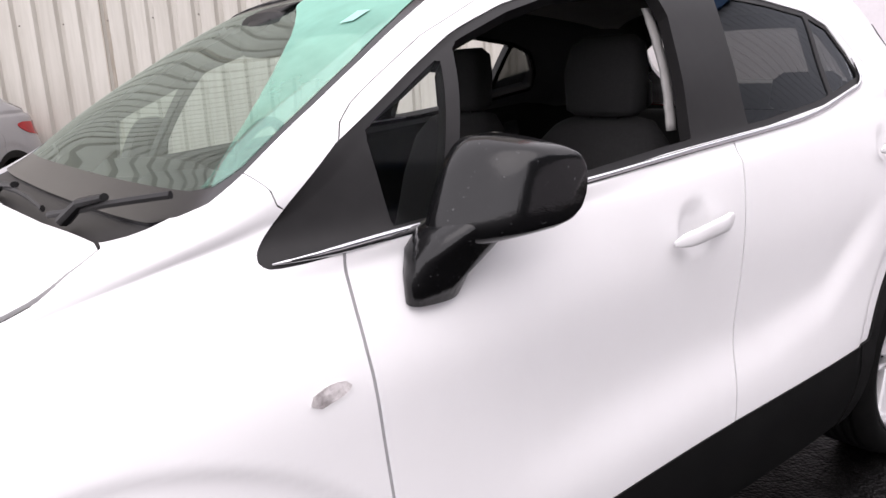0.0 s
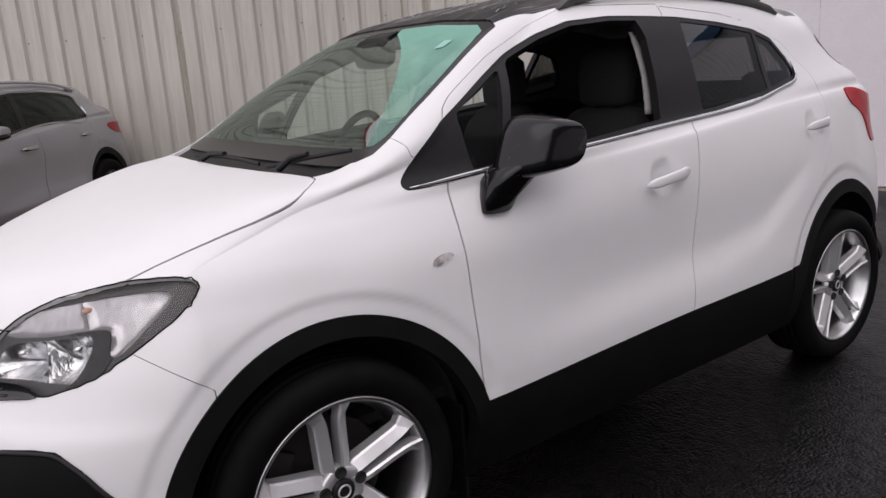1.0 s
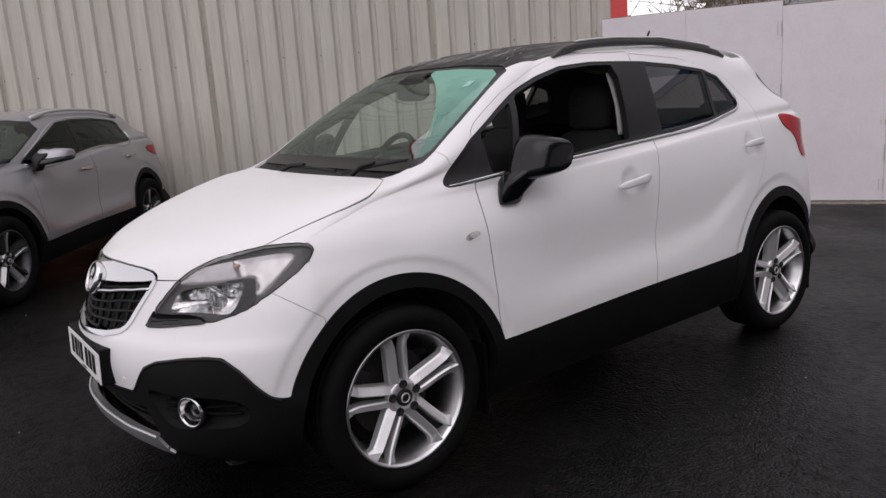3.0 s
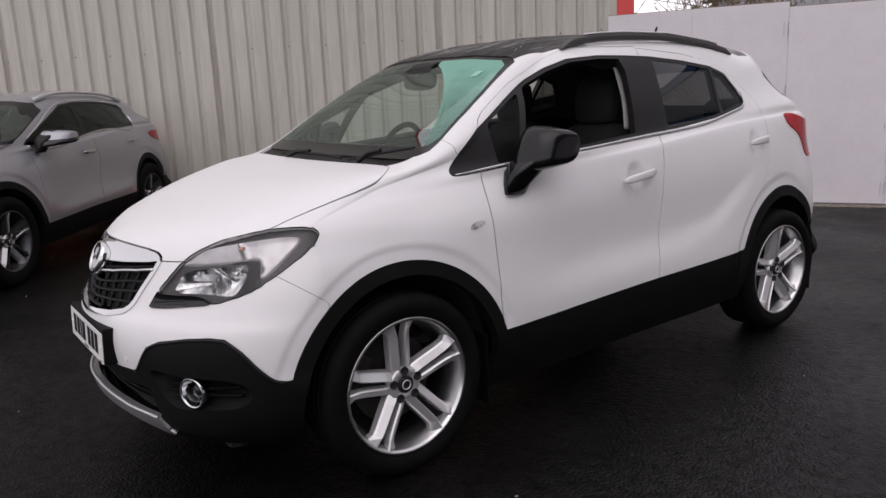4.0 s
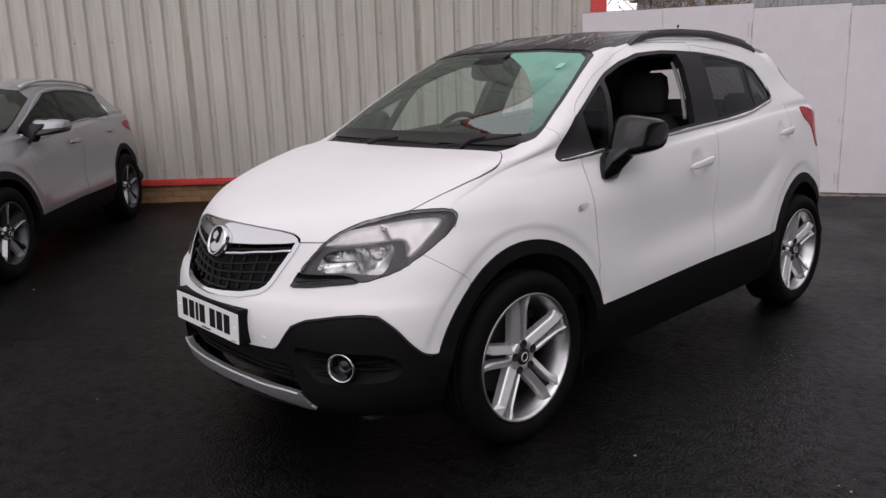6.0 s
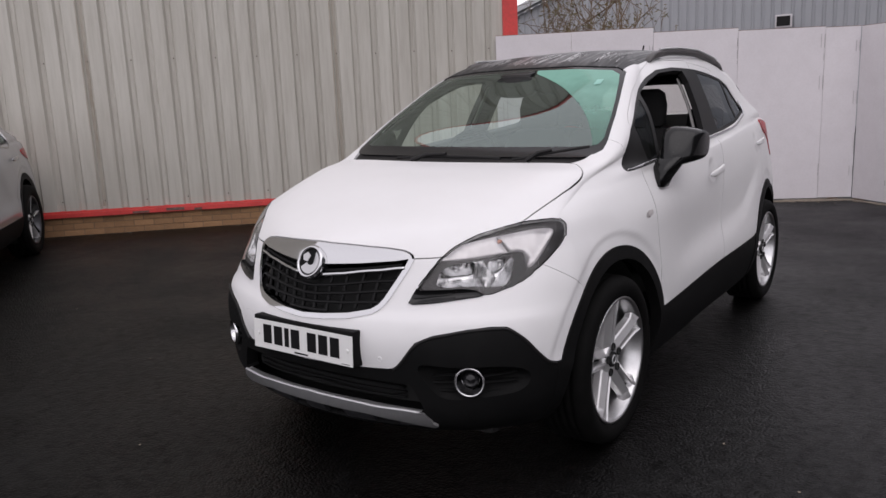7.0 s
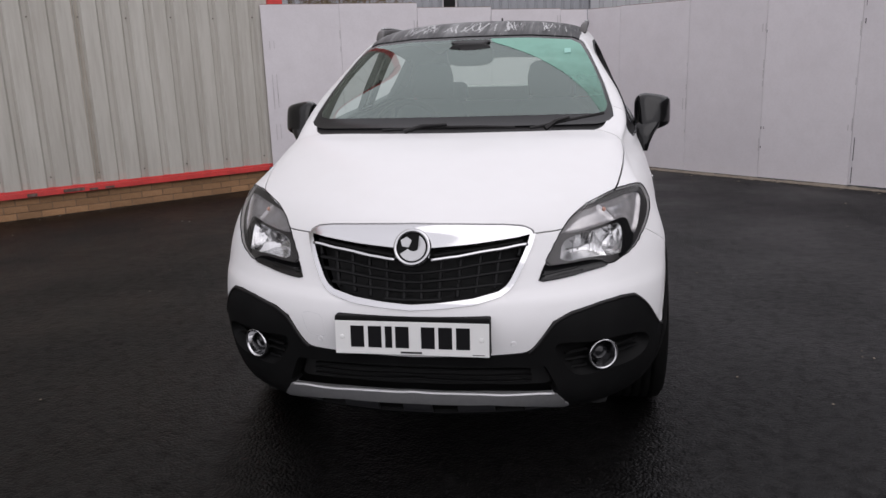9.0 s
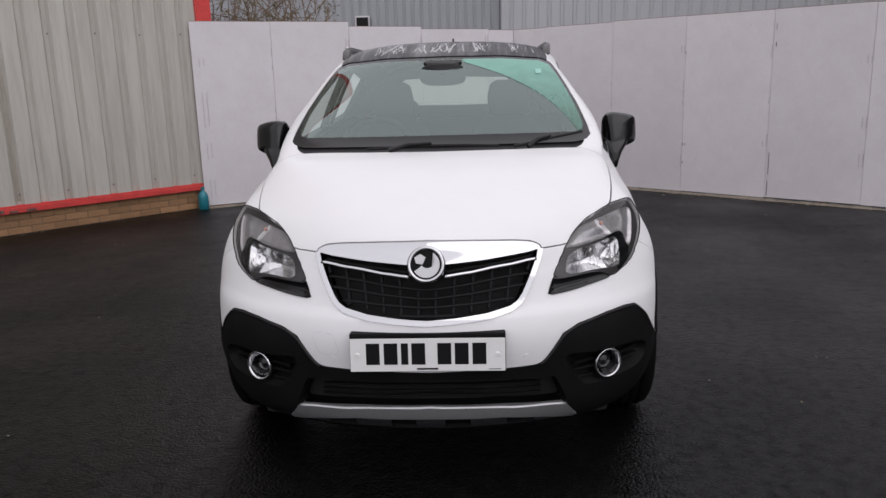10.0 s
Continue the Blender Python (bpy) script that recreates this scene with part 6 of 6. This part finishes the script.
v, f = ring_loft([((0, 0.70, 1.47), (0.03, 0, 0), (0, 0.03, 0.01)), ((0, 0.715, 1.49), (0.06, 0, 0), (0, 0.03, 0.01)), ((0, 0.755, 1.525), (0.10, 0, 0), (0, 0.03, 0.01))], 18, 3)
mesh_object("pod", v, f, SATIN_BLACK, rvm, smooth=True)
seal = follow(split(SKIN, f_screen)[0], [(0.47, 1.455), (0.50, 1.455), (0.50, 1.478), (0.47, 1.478)], (0, 2))
mesh_object("windscreen_label", [p[:3] + p[3:] * 0.0015 for p in seal], [(0, 1, 2, 3)], STICKER, car)


# ---- the silver crossover parked by the wall ----
S_M = Matrix(((0.6298, -0.77676, 0, -4.39), (0.77676, 0.6298, 0, -1.39), (0, 0, 1, 0), (0, 0, 0, 1))) @ Matrix.Diagonal((1.045, 1.085, 1.045, 1))
silver = thing("crossover_car", "silver family crossover parked beside the clad wall", "car", at=S_M)


def squat(line):
    """The same kind of body, lower in the roof and fuller in the flank."""
    w = line.copy()
    z = w[:, 2]
    w[:, 2] = np.where(z > 0.55, 0.55 + (z - 0.55) * 0.862, z)
    w[:, 0] *= 1.0 + 0.05 * np.clip((z - 1.1) / 0.4, 0, 1)
    w[:, 1] = np.where(w[:, 1] > 2.555, 2.555 + (w[:, 1] - 2.555) * 1.26, w[:, 1])
    return w


S_SKIN = loft([squat(q) for q in LINES], [4, 5, 6, 6, 6, 6, 5, 6, 8, 8, 7, 7, 7, 5, 5, 4, 3])
flanks(S_SKIN[0], curve([(0.5, 0.50), (1.2, 0.54), (2.1, 0.62), (2.3, 0.64)]), 1.2)
S_DLO = [(0.47, 1.050), (0.577, 1.022), (1.14, 1.044), (1.36, 1.072), (2.04, 1.094), (2.455, 1.106), (2.49, 1.130), (2.500, 1.222), (2.486, 1.300), (2.455, 1.322), (2.285, 1.346), (1.93, 1.371), (1.52, 1.379), (1.235, 1.358), (0.83, 1.207), (0.53, 1.085)]
f_sdlo = both(inside(S_DLO), lambda x, y, z: 0.45 - x, lambda x, y, z: 0.95 - z)
f_sscreen = both(inside([(-0.2, 1.05), (0.60, 1.055), (0.80, 1.07), (0.80, 1.2), (0.60, 1.385), (0.50, 1.405), (-0.2, 1.420)], (0, 2)), lambda x, y, z: y - np.interp(z, [1.05, 1.085, 1.207, 1.358, 1.42], [0.36, 0.40, 0.69, 1.08, 1.20]))
f_sblack = either(lambda x, y, z: z - np.interp(y, [-0.5, 0.45, 1.2, 2.1, 3.0], [0.42, 0.40, 0.425, 0.44, 0.50]), wheel_circle(0.462, 0.0), wheel_circle(0.462, 2.555))
s_rest = S_SKIN
for axle in AXLES:
    s_rest = split(s_rest, wheel_circle(0.405, axle))[1]
s_screen, s_rest = split(s_rest, f_sscreen)
s_dlo, s_rest = split(s_rest, f_sdlo)
s_black, s_rest = split(s_rest, f_sblack)
s_front = lambda z: np.interp(z, [0.35, 0.45, 0.90, 1.03, 1.2, 1.36, 1.42], [0.52, 0.50, 0.46, 0.47, 0.75, 1.10, 1.35])
s_mid = lambda z: np.interp(z, [0.40, 0.846, 1.016, 1.06, 1.38, 1.5], [1.40, 1.499, 1.475, 1.40, 1.45, 1.46])
s_back = lambda z: np.interp(z, [0.4, 0.5, 0.65, 0.75, 0.933, 1.097, 1.25, 1.35], [2.06, 2.12, 2.26, 2.44, 2.475, 2.40, 2.52, 2.52])
f_sfd = both(lambda x, y, z: s_front(z) - y, lambda x, y, z: y - s_mid(z), lambda x, y, z: z - 1.40)
f_sbd = both(lambda x, y, z: s_mid(z) - y, lambda x, y, z: y - s_back(z), lambda x, y, z: z - np.interp(y, [1.4, 2.0, 2.4, 2.6], [1.40, 1.395, 1.37, 1.33]))
s_fd, s_rest = split(s_rest, f_sfd)
s_bd, s_rest = split(s_rest, f_sbd)
s_tail, s_rest = split(s_rest, both(inside(smooth_poly([(2.78, 1.005), (2.86, 1.030), (3.1, 1.025), (3.5, 1.0), (3.5, 0.90), (3.10, 0.905), (2.90, 0.935)], 4)), lambda x, y, z: 0.35 - x))
s_wing, s_rest = split(s_rest, lambda x, y, z: np.maximum(y - s_front(z), z - np.interp(x, [0, 0.60, 0.70, 0.8, 1], [0.80, 0.95, 1.0, 1.05, 1.1])))
skin_object("body_shell", s_rest, SILVER, silver, centre=True, thick=0.02)
pair("front_wing", s_wing, SILVER, silver)
s_doors = pair("front_door", split(s_fd, grown(f_sfd, -0.003))[0], SILVER, silver)
s_rears = pair("rear_door", split(s_bd, grown(f_sbd, -0.003))[0], SILVER, silver)
pair("lower_cladding", s_black, PLASTIC, silver, lift=0.006, thick=0.04, label="black plastic sill and arch cladding")
pair("tail_lamp", s_tail, LENS_RED, silver, lift=0.006)
sg, sframe = split(s_dlo, grown(inside(S_DLO), -0.014))
s_glass_f, sg = split(sg, lambda x, y, z: y - s_mid(z) + 0.03)
s_glass_r, sg = split(sg, lambda x, y, z: s_mid(z) + 0.05 - y)
pair("window_surround", joined(sframe, sg), SATIN_BLACK, silver, lift=-0.004, thick=0.03)
TINTED = glass("dark_side_glass", (0.16, 0.20, 0.185), (0.75, 0.85, 0.82), 1.3)
for g in (s_glass_f, s_glass_r):
    for ob in pair("door_glass", g, TINTED, silver, lift=-0.007, thick=0):
        ob.visible_shadow = False
s_pane, s_edge = split(s_screen, grown(f_sscreen, -0.03))
skin_object("windscreen", s_pane, WINDSCREEN, silver, lift=-0.004, thick=0, centre=True).visible_shadow = False
skin_object("windscreen_border", s_edge, GLOSS_BLACK, silver, lift=-0.004, thick=0.01, centre=True)
trim_bar("window_trim", S_SKIN, [(0.50, 1.035), (0.577, 1.014), (1.14, 1.036), (1.36, 1.064), (2.04, 1.086), (2.46, 1.097), (2.505, 1.125), (2.515, 1.22)], CHROME, silver, 0.009, 0.002, 0.6)
trim_bar("window_trim", S_SKIN, [(0.55, 1.10), (0.83, 1.216), (1.22, 1.365), (1.52, 1.389), (1.93, 1.381), (2.285, 1.356), (2.46, 1.330), (2.512, 1.28)], SATIN_METAL, silver, 0.007, 0.002, 0.6)
s_liner = split(S_SKIN, lambda x, y, z: z - 1.0)[0]
for axle in AXLES:
    s_liner = split(s_liner, wheel_circle(0.42, axle))[1]
skin_object("inner_shell", s_liner, VOID, silver, lift=-0.03, thick=0, centre=True)
bm = bmesh.new()
box(bm, -0.66, 0.66, 0.5, 3.1, 0.22, 0.92, 0.04)
box(bm, -0.66, 0.66, -0.55, 0.499, 0.22, 0.62, 0.04)
part("cabin_floor", bm, VOID, silver)
bm = bmesh.new()
for x in (-0.36, 0.36):
    box(bm, x - 0.22, x + 0.22, 1.45, 1.62, 0.9, 1.18, 0.04)
    box(bm, x - 0.22, x + 0.22, 2.45, 2.6, 0.9, 1.15, 0.04)
part("seat_backs", bm, CLOTH, silver)
for k, sx in enumerate((1, -1)):
    door_handle(S_SKIN, s_doors[k], sx, 1.19, 1.42, 0.922, 0.926, CHROME)
    door_handle(S_SKIN, s_rears[k], sx, 2.14, 2.36, 0.954, 0.958, CHROME)
    door_mirror(silver, SILVER, sx, (0.955, 0.64, 1.085), 0.125, 0.066, (0.865, 0.56, 1.000), lower=GLOSS_BLACK)
    rail = tagged(new("roof_rail"), "satin silver roof rail")
    rail.parent = silver
    ys = np.linspace(1.0, 2.62, 30)
    zs = cubic([1.0, 1.15, 1.7, 2.3, 2.55, 2.62], [1.405, 1.438, 1.462, 1.428, 1.388, 1.370], ys)
    xs = cubic([1.0, 1.6, 2.2, 2.62], [0.600, 0.625, 0.600, 0.560], ys)
    v, f = tube([(sx * x, y, z) for x, y, z in zip(xs, ys, zs)], lambda t: 0.014 + 0.008 * (t < 0.1 or t > 0.9), 8, 0.8)
    mesh_object("bar", v, f if sx > 0 else [t[::-1] for t in f], SATIN_METAL, rail, smooth=True)
    for axle in AXLES:
        wheel(silver, (sx * 0.775, axle, 0.345), 0 if sx > 0 else math.pi, 0.347, 0.232, 0.23, lambda h, w, r: twin_spokes(h, w, r, (VOID, ALLOY)), barrel=DARK_ALLOY)
        v, f = revolve([(0.80, 0.415), (0.76, 0.42), (0.50, 0.42), (0.50, 0.0)], 32, math.pi * 1.25)
        m = Matrix.Translation((0, axle, 0.345)) @ Matrix.Rotation(radians(-22), 4, "X")
        mesh_object("arch_liner", [Vector((sx * p[0], p[1], p[2])) for p in (m @ Vector(q) for q in v)], f, VOID, silver)
S_REAR = split(S_SKIN, both(lambda x, y, z: 2.9 - y, inside([(2.90, 1.29), (2.94, 1.31), (3.2, 1.30), (3.3, 1.13), (3.03, 1.135)])))[0]
pair("rear_glass", S_REAR, GLOSS_BLACK, silver, lift=0.003, thick=0.004)


# ---- dry shrub behind the hoarding ----
random.seed(21)
bush = thing("shrub", "dry brown shrub with bare stems behind the hoarding", "shrub", at=Matrix.Translation((-2.65, 7.0, 0)))
b_way = (FC - FA).normalized()
b_out = Vector((b_way.y, -b_way.x, 0))
kept_back = lambda p: (p + Vector((-2.65, 7.0, 0)) - FA).dot(b_out) < -0.22 and (p + Vector((-2.65, 7.0, 0)) - W0).dot(WN) < 3
sv, sf, lv, lf = [], [], [], []
for k in range(70):
    a, lean = random.uniform(0, 2 * math.pi), random.uniform(0.1, 0.5)
    base = Vector((random.gauss(0, 0.35), random.gauss(0, 0.75), 0))
    h = random.uniform(2.1, 3.1)
    tip = base + Vector((math.cos(a) * lean, math.sin(a) * lean, h))
    pts = [base.lerp(tip, t / 6) + Vector((random.gauss(0, 0.02), random.gauss(0, 0.02), 0)) * t for t in range(7)]
    for branch in [pts] + [[pts[j], pts[j] + Vector((random.gauss(0, 0.15), random.gauss(0, 0.15), random.uniform(0.15, 0.35))), pts[j] + Vector((random.gauss(0, 0.28), random.gauss(0, 0.28), random.uniform(0.35, 0.7)))] for j in (3, 4, 5)]:
        if not all(kept_back(Vector(q)) for q in branch):
            continue
        v, f = tube(branch, lambda t: 0.009 - 0.006 * t, 4)
        sf += [tuple(i + len(sv) for i in q) for q in f]
        sv += v
        for _ in range(9):
            c = branch[-1].lerp(branch[-2], random.uniform(-0.1, 0.9)) + Vector((random.gauss(0, 0.03), random.gauss(0, 0.03), random.gauss(0, 0.03)))
            d = Vector((random.gauss(0, 1), random.gauss(0, 1), random.gauss(0, 0.7))).normalized() * random.uniform(0.02, 0.05)
            s = d.cross(Vector((random.gauss(0, 1), random.gauss(0, 1), random.gauss(0, 1)))).normalized() * random.uniform(0.005, 0.011)
            n = len(lv)
            lv += [c - d, c + s, c + d, c - s]
            lf.append((n, n + 1, n + 2, n + 3))
tagged(mesh_object("stem_tangle", sv, sf, TWIG, bush), kind="stuff")
tagged(mesh_object("leaf_tangle", lv, lf, LEAF, bush), kind="stuff")

# ---- bricks of the plinth ----
random.seed(9)
bm = bmesh.new()
box(bm, 0, 0.215, -0.03, 0.0, 0, 0.065, 0.004)
brick_mesh = bpy.data.meshes.new("brick")
bm.to_mesh(brick_mesh)
bm.free()
brick_mesh.materials.append(BRICK)
half_mesh = brick_mesh.copy()
half_mesh.transform(Matrix.Diagonal((0.475, 1, 1, 1)))
for course in range(3):
    a = -0.10 if course % 2 else 0.013
    while a < 9.5:
        ob = new("brick", brick_mesh)
        ob.parent = wall
        ob.matrix_local = wm @ Matrix.Translation((a + random.gauss(0, 0.001), -0.022 + random.gauss(0, 0.0015), 0.004 + 0.073 * course)) 
        a += 0.225
